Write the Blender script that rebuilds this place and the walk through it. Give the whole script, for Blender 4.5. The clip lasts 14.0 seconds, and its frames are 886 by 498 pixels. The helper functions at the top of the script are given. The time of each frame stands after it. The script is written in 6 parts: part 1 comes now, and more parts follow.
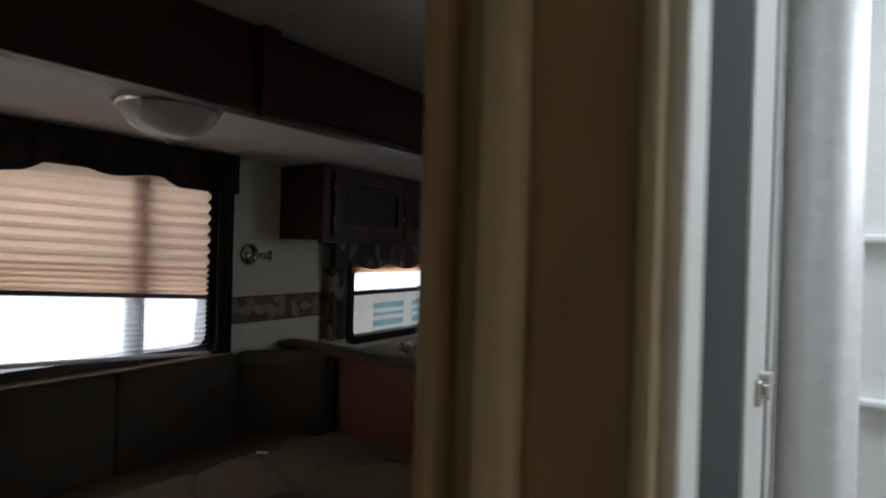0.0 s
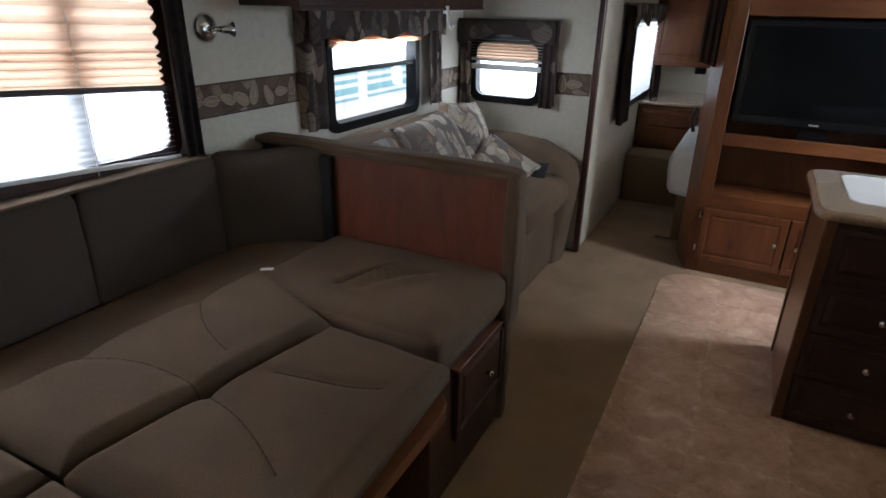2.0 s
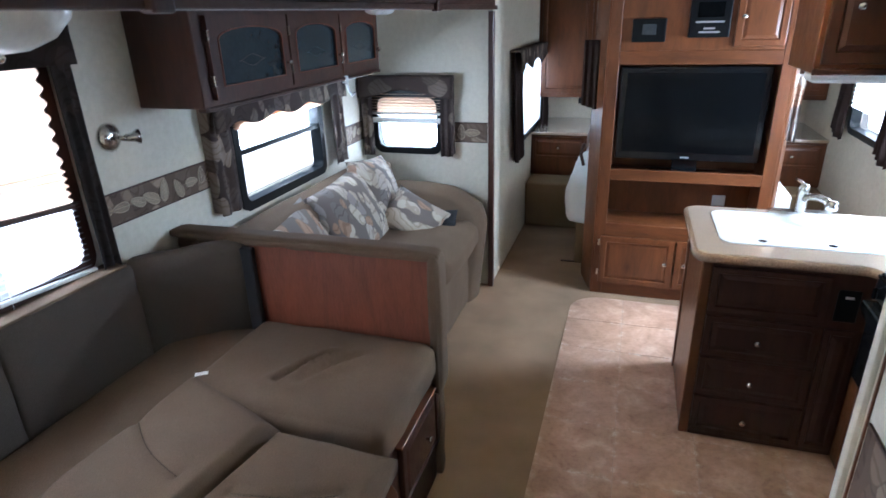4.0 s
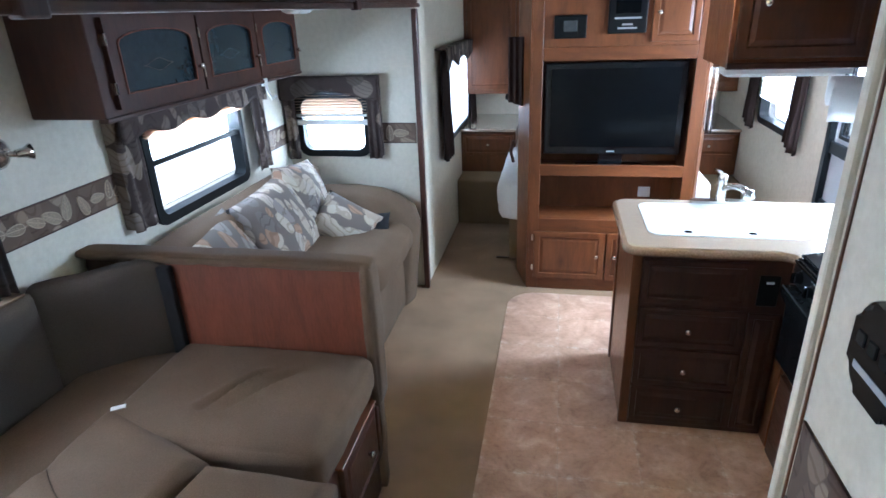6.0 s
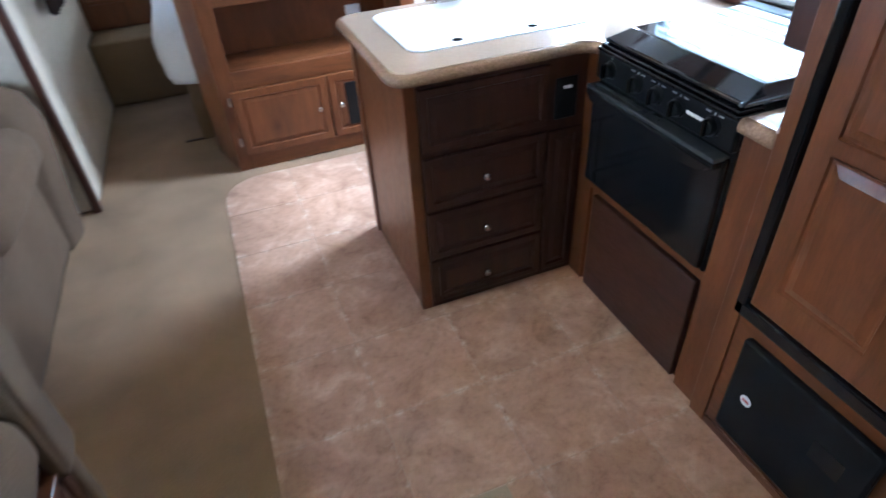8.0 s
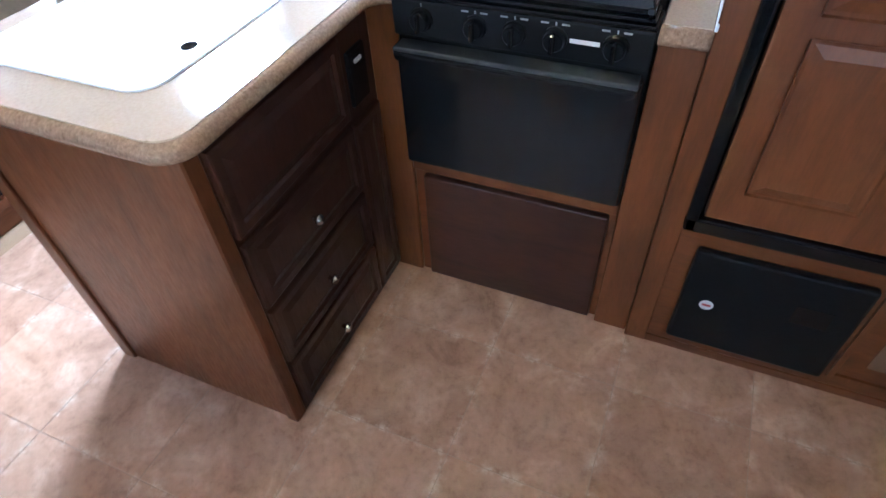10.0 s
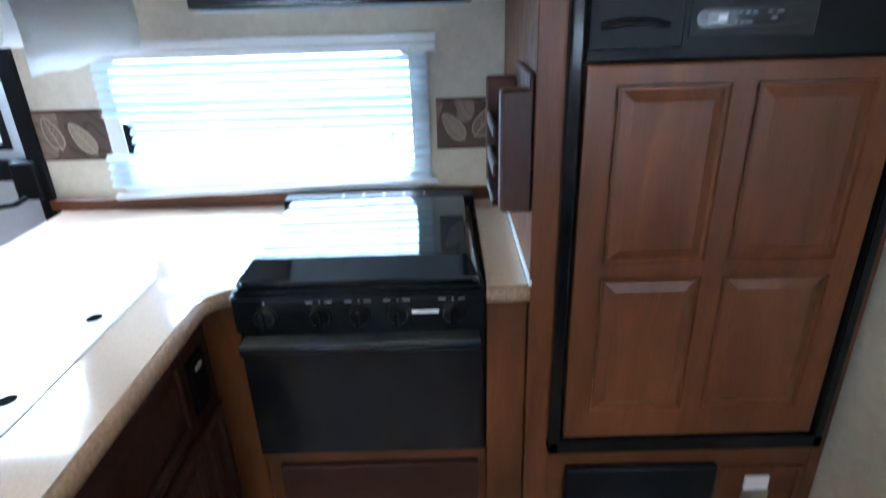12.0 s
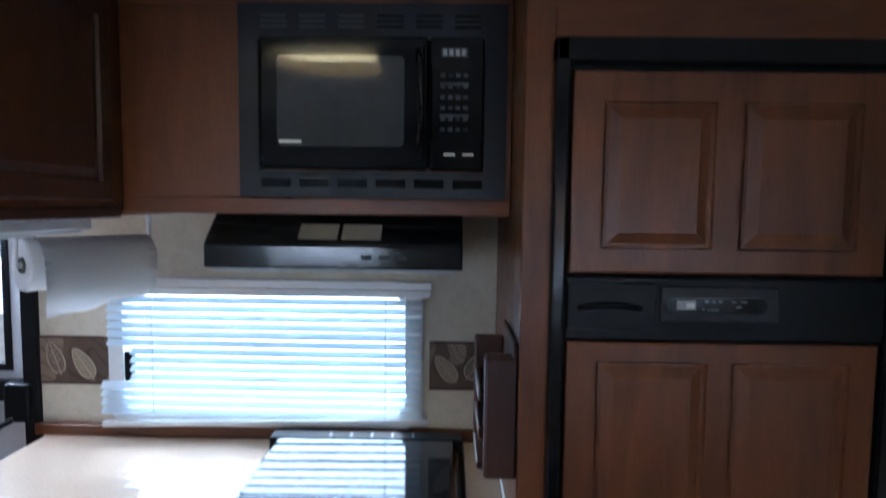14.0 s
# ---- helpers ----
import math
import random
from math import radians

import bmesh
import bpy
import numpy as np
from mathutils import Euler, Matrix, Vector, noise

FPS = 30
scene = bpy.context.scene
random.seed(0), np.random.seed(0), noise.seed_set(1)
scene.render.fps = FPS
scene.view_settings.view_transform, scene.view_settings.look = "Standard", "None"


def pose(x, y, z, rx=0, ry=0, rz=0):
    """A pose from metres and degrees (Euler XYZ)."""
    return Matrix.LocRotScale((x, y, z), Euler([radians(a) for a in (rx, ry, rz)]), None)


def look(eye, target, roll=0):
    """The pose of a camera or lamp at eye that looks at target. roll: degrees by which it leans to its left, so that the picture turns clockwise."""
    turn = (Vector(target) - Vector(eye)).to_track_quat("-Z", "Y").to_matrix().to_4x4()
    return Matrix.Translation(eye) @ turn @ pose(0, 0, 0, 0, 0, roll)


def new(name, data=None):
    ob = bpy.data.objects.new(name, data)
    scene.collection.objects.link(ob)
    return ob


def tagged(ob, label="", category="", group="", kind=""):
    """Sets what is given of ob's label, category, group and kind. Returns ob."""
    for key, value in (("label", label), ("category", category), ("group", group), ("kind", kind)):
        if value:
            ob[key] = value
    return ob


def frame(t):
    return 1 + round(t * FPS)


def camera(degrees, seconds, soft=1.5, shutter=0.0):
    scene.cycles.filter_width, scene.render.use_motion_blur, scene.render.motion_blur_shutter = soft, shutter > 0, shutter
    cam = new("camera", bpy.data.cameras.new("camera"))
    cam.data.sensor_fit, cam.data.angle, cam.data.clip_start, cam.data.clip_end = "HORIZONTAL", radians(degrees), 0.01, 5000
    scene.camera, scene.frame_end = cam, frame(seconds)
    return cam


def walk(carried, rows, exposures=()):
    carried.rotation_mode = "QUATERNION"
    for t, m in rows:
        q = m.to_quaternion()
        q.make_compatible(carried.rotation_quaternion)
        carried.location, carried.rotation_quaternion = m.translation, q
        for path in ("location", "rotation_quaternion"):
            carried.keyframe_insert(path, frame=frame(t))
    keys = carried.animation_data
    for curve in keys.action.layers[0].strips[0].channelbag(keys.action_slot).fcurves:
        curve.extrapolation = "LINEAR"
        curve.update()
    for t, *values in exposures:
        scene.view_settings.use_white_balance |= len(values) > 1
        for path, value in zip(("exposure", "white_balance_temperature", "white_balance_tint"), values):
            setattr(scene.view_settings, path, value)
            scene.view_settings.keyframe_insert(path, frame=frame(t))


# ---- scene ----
cam = camera(74.4, 14.0, 1.5, 0.35)
PATH = [
    (0, (-0.532, -0.145, 1.525), (-1.633, 1.525, 1.524), 1.7),
    (0.2, (-0.568, -0.146, 1.535), (-1.701, 1.499, 1.429), 1.9),
    (0.5, (-0.642, -0.115, 1.546), (-1.803, 1.494, 1.294), 2.9),
    (1, (-0.697, 0.007, 1.567), (-1.825, 1.574, 1.048), 3.3),
    (1.5, (-0.792, 0.062, 1.565), (-1.781, 1.664, 0.89), 2.4),
    (2, (-0.967, 0.028, 1.568), (-1.814, 1.666, 0.794), 1.1),
    (2.5, (-1.041, -0.007, 1.648), (-1.796, 1.657, 0.834), 0.4),
    (3, (-1.024, -0.004, 1.75), (-1.749, 1.682, 0.955), 0.2),
    (3.5, (-1.003, -0.019, 1.811), (-1.656, 1.707, 1.04), -0.6),
    (4, (-0.991, -0.016, 1.851), (-1.567, 1.749, 1.108), -1.7),
    (4.2, (-0.994, -0.011, 1.882), (-1.526, 1.769, 1.142), -1.9),
    (6.3, (-0.995, 0.095, 1.847), (-1.295, 1.917, 1.078), -2.9),
    (6.5, (-1.019, 0.162, 1.793), (-1.248, 1.959, 0.945), -4.0),
    (7, (-1.157, 0.39, 1.635), (-1.175, 2.112, 0.618), -5.2),
    (7.5, (-1.165, 0.615, 1.541), (-0.962, 2.233, 0.382), -5.0),
    (8, (-1.104, 0.896, 1.516), (-0.576, 2.391, 0.297), -3.8),
    (8.5, (-1.145, 1.115, 1.489), (-0.233, 2.375, 0.232), -0.9),
    (8.7, (-1.167, 1.19, 1.482), (-0.176, 2.354, 0.192), -0.7),
    (10.8, (-1.178, 1.885, 1.399), (0.225, 2.184, 0.005), -3.4),
    (11, (-1.186, 1.88, 1.398), (0.267, 2.114, 0.044), -3.0),
    (11.5, (-1.184, 1.871, 1.425), (0.41, 1.957, 0.22), -1.9),
    (12, (-1.185, 1.867, 1.511), (0.645, 1.884, 0.704), -1.9),
    (12.5, (-1.188, 1.865, 1.57), (0.759, 1.882, 1.116), -1.6),
    (13, (-1.206, 1.859, 1.626), (0.792, 1.911, 1.557), -0.4),
    (13.5, (-1.218, 1.852, 1.651), (0.778, 1.923, 1.766), 0.1),
    (14, (-1.189, 1.829, 1.639), (0.805, 1.856, 1.488), 0.7),
]
EXPOSURES = [
    (0.0, -2.3, 6000, 10), (0.5, -1.95, 5900, 10), (1.0, -1.35, 5900, 10), (1.5, -1.05, 5800, 10), (2.0, -0.65, 5700, 10), (2.5, -0.08, 5500, 10),
    (3.0, 0.25, 5400, 9), (4.0, 0.52, 5020, 8), (6.5, 0.74, 4860, 6), (7.5, 0.62, 4820, 7), (8.5, 1.0, 4890, 10), (11.0, 0.86, 4850, 10),
    (11.5, 0.75, 5020, 9), (12.0, 0.4, 4820, 5), (12.5, -0.25, 4950, 6), (13.0, -0.68, 5120, 11), (13.5, -0.52, 5080, 11), (14.0, -0.52, 5000, 10),
]
walk(cam, [(t, look(eye, target, roll)) for t, eye, target, roll in PATH], EXPOSURES)

# ---- world and light ----
world = bpy.data.worlds.new("world")
scene.world = world
world.use_nodes = True
wn = world.node_tree
sky = wn.nodes.new("ShaderNodeTexSky")
sky.sky_type, sky.sun_disc, sky.sun_elevation, sky.sun_rotation = "NISHITA", False, radians(41), radians(70)
sky.dust_density, sky.air_density = 4.0, 1.0
wn.links.new(sky.outputs[0], wn.nodes["Background"].inputs[0])
wn.nodes["Background"].inputs[1].default_value = 0.15

sun = new("sun", bpy.data.lights.new("sun", "SUN"))
sun.data.energy, sun.data.angle, sun.data.color = 5.0, radians(10), (1.0, 0.96, 0.9)
sun.matrix_world = look((8, 2, 7), (0, 2, 0))


def window_light(name, eye, target, w, h, watts, tint=(0.93, 0.97, 1.0)):
    """Sky light coming in through a window's opening."""
    lamp = new(name, bpy.data.lights.new(name, "AREA"))
    lamp.data.shape, lamp.data.size, lamp.data.size_y = "RECTANGLE", w, h
    lamp.data.energy, lamp.data.color = watts, tint
    lamp.matrix_world = look(eye, target)
    return lamp


window_light("daylight_dinette", (-3.10, 0.74, 1.85), (-2.2, 0.74, 1.0), 1.40, 0.80, 45)
window_light("daylight_dinette_low", (-2.87, 0.74, 1.20), (0, 0.74, 0.9), 1.36, 0.26, 11)
window_light("daylight_sofa", (-2.86, 2.75, 1.335), (0, 2.75, 0.9), 0.80, 0.14, 14)
window_light("daylight_sofa_end", (-2.46, 3.87, 1.10), (-2.3, 0, 0.8), 0.44, 0.28, 3.5)
window_light("daylight_bed_left", (-1.93, 5.25, 1.18), (0, 5.2, 0.9), 0.95, 0.6, 9)
window_light("daylight_bed_right", (0.64, 4.62, 1.25), (-2, 4.6, 0.9), 0.75, 0.5, 8)
window_light("daylight_door", (0.60, 3.44, 1.50), (-1.3, 3.38, 0), 0.46, 0.60, 64)
window_light("daylight_kitchen", (0.65, 2.39, 1.19), (-1.0, 2.39, 0.95), 0.96, 0.46, 18, (0.70, 0.88, 1.0))
window_light("daylight_roof_vent", (-0.62, 2.26, 2.20), (-0.62, 2.26, 0), 0.35, 0.35, 11.5, (1.0, 0.96, 0.87))
# fill lamp in an unseen roof opening, added to brighten the bathroom
window_light("bath_fill_light", (0.0, 0.55, 2.20), (0.0, 0.5, 0), 0.5, 0.5, 60)


# ---- mesh helpers ----
def thing(name, loc, label, category, group="", kind=""):
    """A thing's Empty at its base."""
    ob = new(name)
    ob.empty_display_size = 0.1
    ob.location = loc
    return tagged(ob, label, category, group, kind)


def part(name, bm, mat, parent=None, label="", smooth=False):
    """Links a bmesh, built in world places, as one mesh object under a thing or a part."""
    me = bpy.data.meshes.new(name)
    bmesh.ops.recalc_face_normals(bm, faces=bm.faces[:])
    bm.to_mesh(me)
    bm.free()
    if smooth:
        me.polygons.foreach_set("use_smooth", [True] * len(me.polygons))
    for m in (mat if isinstance(mat, (list, tuple)) else (mat,)):
        me.materials.append(m)
    ob = new(name, me)
    if parent is not None:
        ob.parent = parent
        if parent.type == "EMPTY":
            ob.matrix_parent_inverse = Matrix.Translation(-Vector(parent.location))
    if label:
        ob["label"] = label
    return ob


def solo(name, bm, mat, label, category, group="", kind="", smooth=False):
    return tagged(part(name, bm, mat, None, "", smooth), label, category, group, kind)


def box(x0, x1, y0, y1, z0, z1, bev=0.003, seg=1, bm=None, m=None):
    """A box with eased edges."""
    own = bmesh.new()
    bmesh.ops.create_cube(own, size=1.0, matrix=Matrix.Translation(((x0 + x1) / 2, (y0 + y1) / 2, (z0 + z1) / 2)) @ Matrix.Diagonal((abs(x1 - x0), abs(y1 - y0), abs(z1 - z0), 1)))
    if bev:
        bmesh.ops.bevel(own, geom=own.edges[:], offset=bev, segments=seg, profile=0.5, affect="EDGES")
    if m is not None:
        bmesh.ops.transform(own, matrix=m, verts=own.verts[:])
    return merge(bm, own)


def merge(bm, own):
    if bm is None:
        return own
    me = bpy.data.meshes.new("join")
    own.to_mesh(me)
    own.free()
    bm.from_mesh(me)
    bpy.data.meshes.remove(me)
    return bm


def face_frame(o, facing):
    """Local X right, Y up, Z towards the viewer, for a surface that faces +x, -x, +y or -y."""
    cols = {"+x": ((0, 1, 0), (0, 0, 1), (1, 0, 0)), "-x": ((0, -1, 0), (0, 0, 1), (-1, 0, 0)), "-y": ((1, 0, 0), (0, 0, 1), (0, -1, 0)), "+y": ((-1, 0, 0), (0, 0, 1), (0, 1, 0))}[facing]
    m = Matrix.Identity(4)
    for n, c in enumerate(cols):
        for k in range(3):
            m[k][n] = c[k]
    return Matrix.Translation(o) @ m


def lathe(profile, m, seg=20, bm=None):
    """Turns a list of (radius, height) about local Z."""
    own = bmesh.new()
    rings = []
    for r, h in profile:
        rings.append([own.verts.new((r * math.cos(2 * math.pi * k / seg), r * math.sin(2 * math.pi * k / seg), h)) for k in range(seg)] if r > 1e-5 else [own.verts.new((0, 0, h))])
    for a, b in zip(rings, rings[1:]):
        for k in range(seg):
            q = [a[k % len(a)], a[(k + 1) % len(a)], b[(k + 1) % len(b)], b[k % len(b)]]
            q = list(dict.fromkeys(q))
            if len(q) > 2:
                own.faces.new(q)
    bmesh.ops.transform(own, matrix=m, verts=own.verts[:])
    return merge(bm, own)


def tube(points, r, seg=10, bm=None, m=None):
    """A round bar along points."""
    own = bmesh.new()
    pts = [Vector(p) for p in points]
    rings = []
    for n, p in enumerate(pts):
        d = (pts[min(n + 1, len(pts) - 1)] - pts[max(n - 1, 0)]).normalized()
        a = d.orthogonal().normalized() if n == 0 else (a - d * a.dot(d)).normalized()
        b = d.cross(a)
        rings.append([own.verts.new(p + r * (math.cos(2 * math.pi * k / seg) * a + math.sin(2 * math.pi * k / seg) * b)) for k in range(seg)])
    for p, q in zip(rings, rings[1:]):
        for k in range(seg):
            own.faces.new((p[k], p[(k + 1) % seg], q[(k + 1) % seg], q[k]))
    own.faces.new(rings[0][::-1])
    own.faces.new(rings[-1])
    if m is not None:
        bmesh.ops.transform(own, matrix=m, verts=own.verts[:])
    return merge(bm, own)


def rounded_outline(w, h, r, seg=6):
    out = []
    for cx, cy, a0 in ((w / 2 - r, h / 2 - r, 0), (-w / 2 + r, h / 2 - r, 90), (-w / 2 + r, -h / 2 + r, 180), (w / 2 - r, -h / 2 + r, 270)):
        for k in range(seg + 1):
            a = radians(a0 + 90 * k / seg)
            out.append((cx + r * math.cos(a), cy + r * math.sin(a)))
    return out


def ring(outer, inner, z0, z1, m, bm=None):
    """A frame between two outlines with as many points."""
    own = bmesh.new()
    n = len(outer)
    rows = [[own.verts.new((x, y, z)) for x, y in o] for o, z in ((outer, z0), (outer, z1), (inner, z1), (inner, z0))]
    for a, b in zip(rows, rows[1:] + rows[:1]):
        for k in range(n):
            own.faces.new((a[k], a[(k + 1) % n], b[(k + 1) % n], b[k]))
    bmesh.ops.transform(own, matrix=m, verts=own.verts[:])
    return merge(bm, own)


def slab(outline, z0, z1, m=None, bev=0.0, seg=3, bm=None):
    """A plate of any outline."""
    own = bmesh.new()
    lo = [own.verts.new((x, y, z0)) for x, y in outline]
    hi = [own.verts.new((x, y, z1)) for x, y in outline]
    own.faces.new(lo[::-1])
    top = own.faces.new(hi)
    n = len(outline)
    for k in range(n):
        own.faces.new((lo[k], lo[(k + 1) % n], hi[(k + 1) % n], hi[k]))
    if bev:
        bmesh.ops.bevel(own, geom=[e for e in top.edges], offset=bev, segments=seg, profile=0.5, affect="EDGES")
    if m is not None:
        bmesh.ops.transform(own, matrix=m, verts=own.verts[:])
    return merge(bm, own)


def panel_board(w, h, m, t=0.018, stile=0.05, flat=False):
    """A raised-panel door or drawer front, its lower left corner at m."""
    own = bmesh.new()
    bmesh.ops.create_cube(own, size=1.0, matrix=Matrix.Translation((w / 2, h / 2, t / 2)) @ Matrix.Diagonal((w, h, t, 1)))
    front = max(own.faces, key=lambda f: f.calc_center_median().z)
    bmesh.ops.bevel(own, geom=front.edges[:], offset=0.006, segments=2, profile=0.6, affect="EDGES")
    front = max(own.faces, key=lambda f: (round(f.calc_center_median().z, 5), f.calc_area()))
    if not flat:
        for thick, deep in ((stile - 0.006, 0.0), (0.006, -0.007), (0.006, 0.0), (0.026, 0.006)):
            bmesh.ops.inset_individual(own, faces=[front], thickness=thick, depth=deep)
    bmesh.ops.transform(own, matrix=m, verts=own.verts[:])
    return own


def cushion(x0, x1, y0, y1, z0, z1, r=0.04, puff=0.02, n=10, wrinkle=0.004, m=None, seed=0.0, seams=(), creases=()):
    """An upholstered block: rounded, puffed out and slightly creased. seams: lines (axis, value, depth) pressed in."""
    own = bmesh.new()
    bmesh.ops.create_cube(own, size=2.0)
    bmesh.ops.subdivide_edges(own, edges=own.edges[:], cuts=n, use_grid_fill=True)
    hx, hy, hz = (x1 - x0) / 2, (y1 - y0) / 2, (z1 - z0) / 2
    c = Vector(((x0 + x1) / 2, (y0 + y1) / 2, (z0 + z1) / 2))
    for v in own.verts:
        u = v.co.copy()
        p = Vector((u.x * hx, u.y * hy, u.z * hz))
        core = Vector((max(-hx + r, min(hx - r, p.x)), max(-hy + r, min(hy - r, p.y)), max(-hz + r, min(hz - r, p.z))))
        d = p - core
        if d.length > 1e-6:
            p = core + d.normalized() * r
        for k in range(3):
            a, b = (k + 1) % 3, (k + 2) % 3
            if abs(u[k]) > 0.99:
                p[k] += math.copysign(puff * (1 - u[a] ** 4) * (1 - u[b] ** 4), u[k])
        q = p + c
        for ax, val, deep in seams:
            g = math.exp(-((q[ax] - val) / 0.022) ** 2)
            if u.z > 0.9:
                p.z -= deep * g
        for cx0, cy0, cx1, cy1, deep in creases:
            if u.z > 0.9:
                e = Vector((cx1 - cx0, cy1 - cy0))
                s = max(0, min(1, ((q.x - cx0) * e.x + (q.y - cy0) * e.y) / e.length_squared))
                dist = math.hypot(q.x - cx0 - s * e.x, q.y - cy0 - s * e.y)
                p.z += deep * (0.8 * math.exp(-((dist - 0.03) / 0.02) ** 2) - math.exp(-(dist / 0.014) ** 2)) * math.sin(math.pi * min(1, max(0.08, s)) * 0.96 + 0.1)
        w = noise.noise(q * 7 + Vector((seed, 0, 0))) + 0.5 * noise.noise(q * 17 + Vector((0, seed, 0)))
        p += p.normalized() * w * wrinkle
        v.co = p + c
    if m is not None:
        bmesh.ops.transform(own, matrix=m, verts=own.verts[:])
    return own


def cloth(w, h, m, waves=5, deep=0.02, nu=40, nv=10, bottom=None, thick=0.004, top_pull=0.0, seed=0.0):
    """A hanging cloth, local x 0..w, y 0..-h. bottom(u) gives its drop as a share of h."""
    own = bmesh.new()
    def at(u, v, off):
        drop = h * (bottom(u) if bottom else 1.0)
        z = deep * (0.5 + 0.5 * math.sin(2 * math.pi * waves * u + seed)) * (0.4 + 0.6 * v) + 0.006 * noise.noise((u * 6, v * 3, seed))
        return (u * w + top_pull * (v - 0.5) * math.sin(3.1 * u), -v * drop, z + off)
    sheets = [[[own.verts.new(at(i / nu, j / nv, off)) for i in range(nu + 1)] for j in range(nv + 1)] for off in (0.0, thick)]
    for s in sheets:
        for j in range(nv):
            for i in range(nu):
                own.faces.new((s[j][i], s[j][i + 1], s[j + 1][i + 1], s[j + 1][i]))
    a, b = sheets
    edge = [(0, i) for i in range(nu)] + [(j, nu) for j in range(nv)] + [(nv, i) for i in range(nu, 0, -1)] + [(j, 0) for j in range(nv, 0, -1)]
    for k, (j, i) in enumerate(edge):
        j2, i2 = edge[(k + 1) % len(edge)]
        own.faces.new((a[j][i], a[j2][i2], b[j2][i2], b[j][i]))
    bmesh.ops.transform(own, matrix=m, verts=own.verts[:])
    return own


def pleats(w, h, m, pitch=0.022, deep=0.012, sag=0.0, drop=0.0):
    """A pleated shade, local x 0..w, y 0..-h; its right end is longer by sag and starts lower by drop."""
    own = bmesh.new()
    n = max(2, int(round(h / pitch)))
    rows = []
    for k in range(2 * n + 1):
        y, z = -h * k / (2 * n), deep * (k % 2)
        rows.append([own.verts.new((x, y - (drop + sag * k / (2 * n)) * x / w, z)) for x in (0, w)])
    for a, b in zip(rows, rows[1:]):
        own.faces.new((a[0], a[1], b[1], b[0]))
    bmesh.ops.transform(own, matrix=m, verts=own.verts[:])
    return own


def wall_with_holes(name, m, w, h, t, holes, mat, label, category="wall"):
    """A wall w by h, t thick behind its face, with holes (x0, x1, y0, y1) cut right through."""
    xs = sorted({0, w, *[v for a in holes for v in a[:2]]})
    ys = sorted({0, h, *[v for a in holes for v in a[2:]]})
    own = bmesh.new()
    def solid(i, j):
        if not (0 <= i < len(xs) - 1 and 0 <= j < len(ys) - 1):
            return False
        cx, cy = (xs[i] + xs[i + 1]) / 2, (ys[j] + ys[j + 1]) / 2
        return not any(a < cx < b and c < cy < d for a, b, c, d in holes)
    vs = {}
    def v(i, j, k):
        if (i, j, k) not in vs:
            vs[i, j, k] = own.verts.new((xs[i], ys[j], -t * k))
        return vs[i, j, k]
    for i in range(len(xs) - 1):
        for j in range(len(ys) - 1):
            if not solid(i, j):
                continue
            for k in (0, 1):
                own.faces.new((v(i, j, k), v(i + 1, j, k), v(i + 1, j + 1, k), v(i, j + 1, k)))
            for di, dj, e in ((-1, 0, ((i, j), (i, j + 1))), (1, 0, ((i + 1, j), (i + 1, j + 1))), (0, -1, ((i, j), (i + 1, j))), (0, 1, ((i, j + 1), (i + 1, j + 1)))):
                if not solid(i + di, j + dj):
                    (a, b), (c, d) = e
                    own.faces.new((v(a, b, 0), v(c, d, 0), v(c, d, 1), v(a, b, 1)))
    bmesh.ops.transform(own, matrix=m, verts=own.verts[:])
    return solo(name, own, mat, label, category, kind="structure")


# ---- materials ----
def material(name, rough=0.5, metal=0.0, spec=0.5):
    mat = bpy.data.materials.new(name)
    mat.use_nodes = True
    nt = mat.node_tree
    b = nt.nodes["Principled BSDF"]
    b.inputs["Roughness"].default_value, b.inputs["Metallic"].default_value, b.inputs["Specular IOR Level"].default_value = rough, metal, spec
    return mat, nt, b


def node(nt, kind, **values):
    n = nt.nodes.new(kind)
    for k, v in values.items():
        n.inputs[k.replace("_", " ")].default_value = v
    return n


def coords(nt, scale=(1, 1, 1), turn=(0, 0, 0)):
    tc = nt.nodes.new("ShaderNodeTexCoord")
    mp = nt.nodes.new("ShaderNodeMapping")
    mp.inputs["Scale"].default_value, mp.inputs["Rotation"].default_value = scale, turn
    nt.links.new(tc.outputs["Object"], mp.inputs["Vector"])
    return mp.outputs["Vector"]


def ramp(nt, fac, stops):
    r = nt.nodes.new("ShaderNodeValToRGB")
    while len(r.color_ramp.elements) < len(stops):
        r.color_ramp.elements.new(0.5)
    for e, (p, c) in zip(r.color_ramp.elements, stops):
        e.position, e.color = p, (*c, 1)
    nt.links.new(fac, r.inputs[0])
    return r.outputs[0]


def mixed(nt, fac, a, b, mode="MIX"):
    n = nt.nodes.new("ShaderNodeMix")
    n.data_type, n.blend_type = "RGBA", mode
    for sock, val in ((n.inputs[0], fac), (n.inputs[6], a), (n.inputs[7], b)):
        if isinstance(val, (int, float)):
            sock.default_value = val
        elif isinstance(val, tuple):
            sock.default_value = (*val, 1)
        else:
            nt.links.new(val, sock)
    return n.outputs[2]


def bump(nt, b, height, strength=0.2, distance=0.002):
    n = nt.nodes.new("ShaderNodeBump")
    n.inputs["Strength"].default_value, n.inputs["Distance"].default_value = strength, distance
    nt.links.new(height, n.inputs["Height"])
    nt.links.new(n.outputs[0], b.inputs["Normal"])


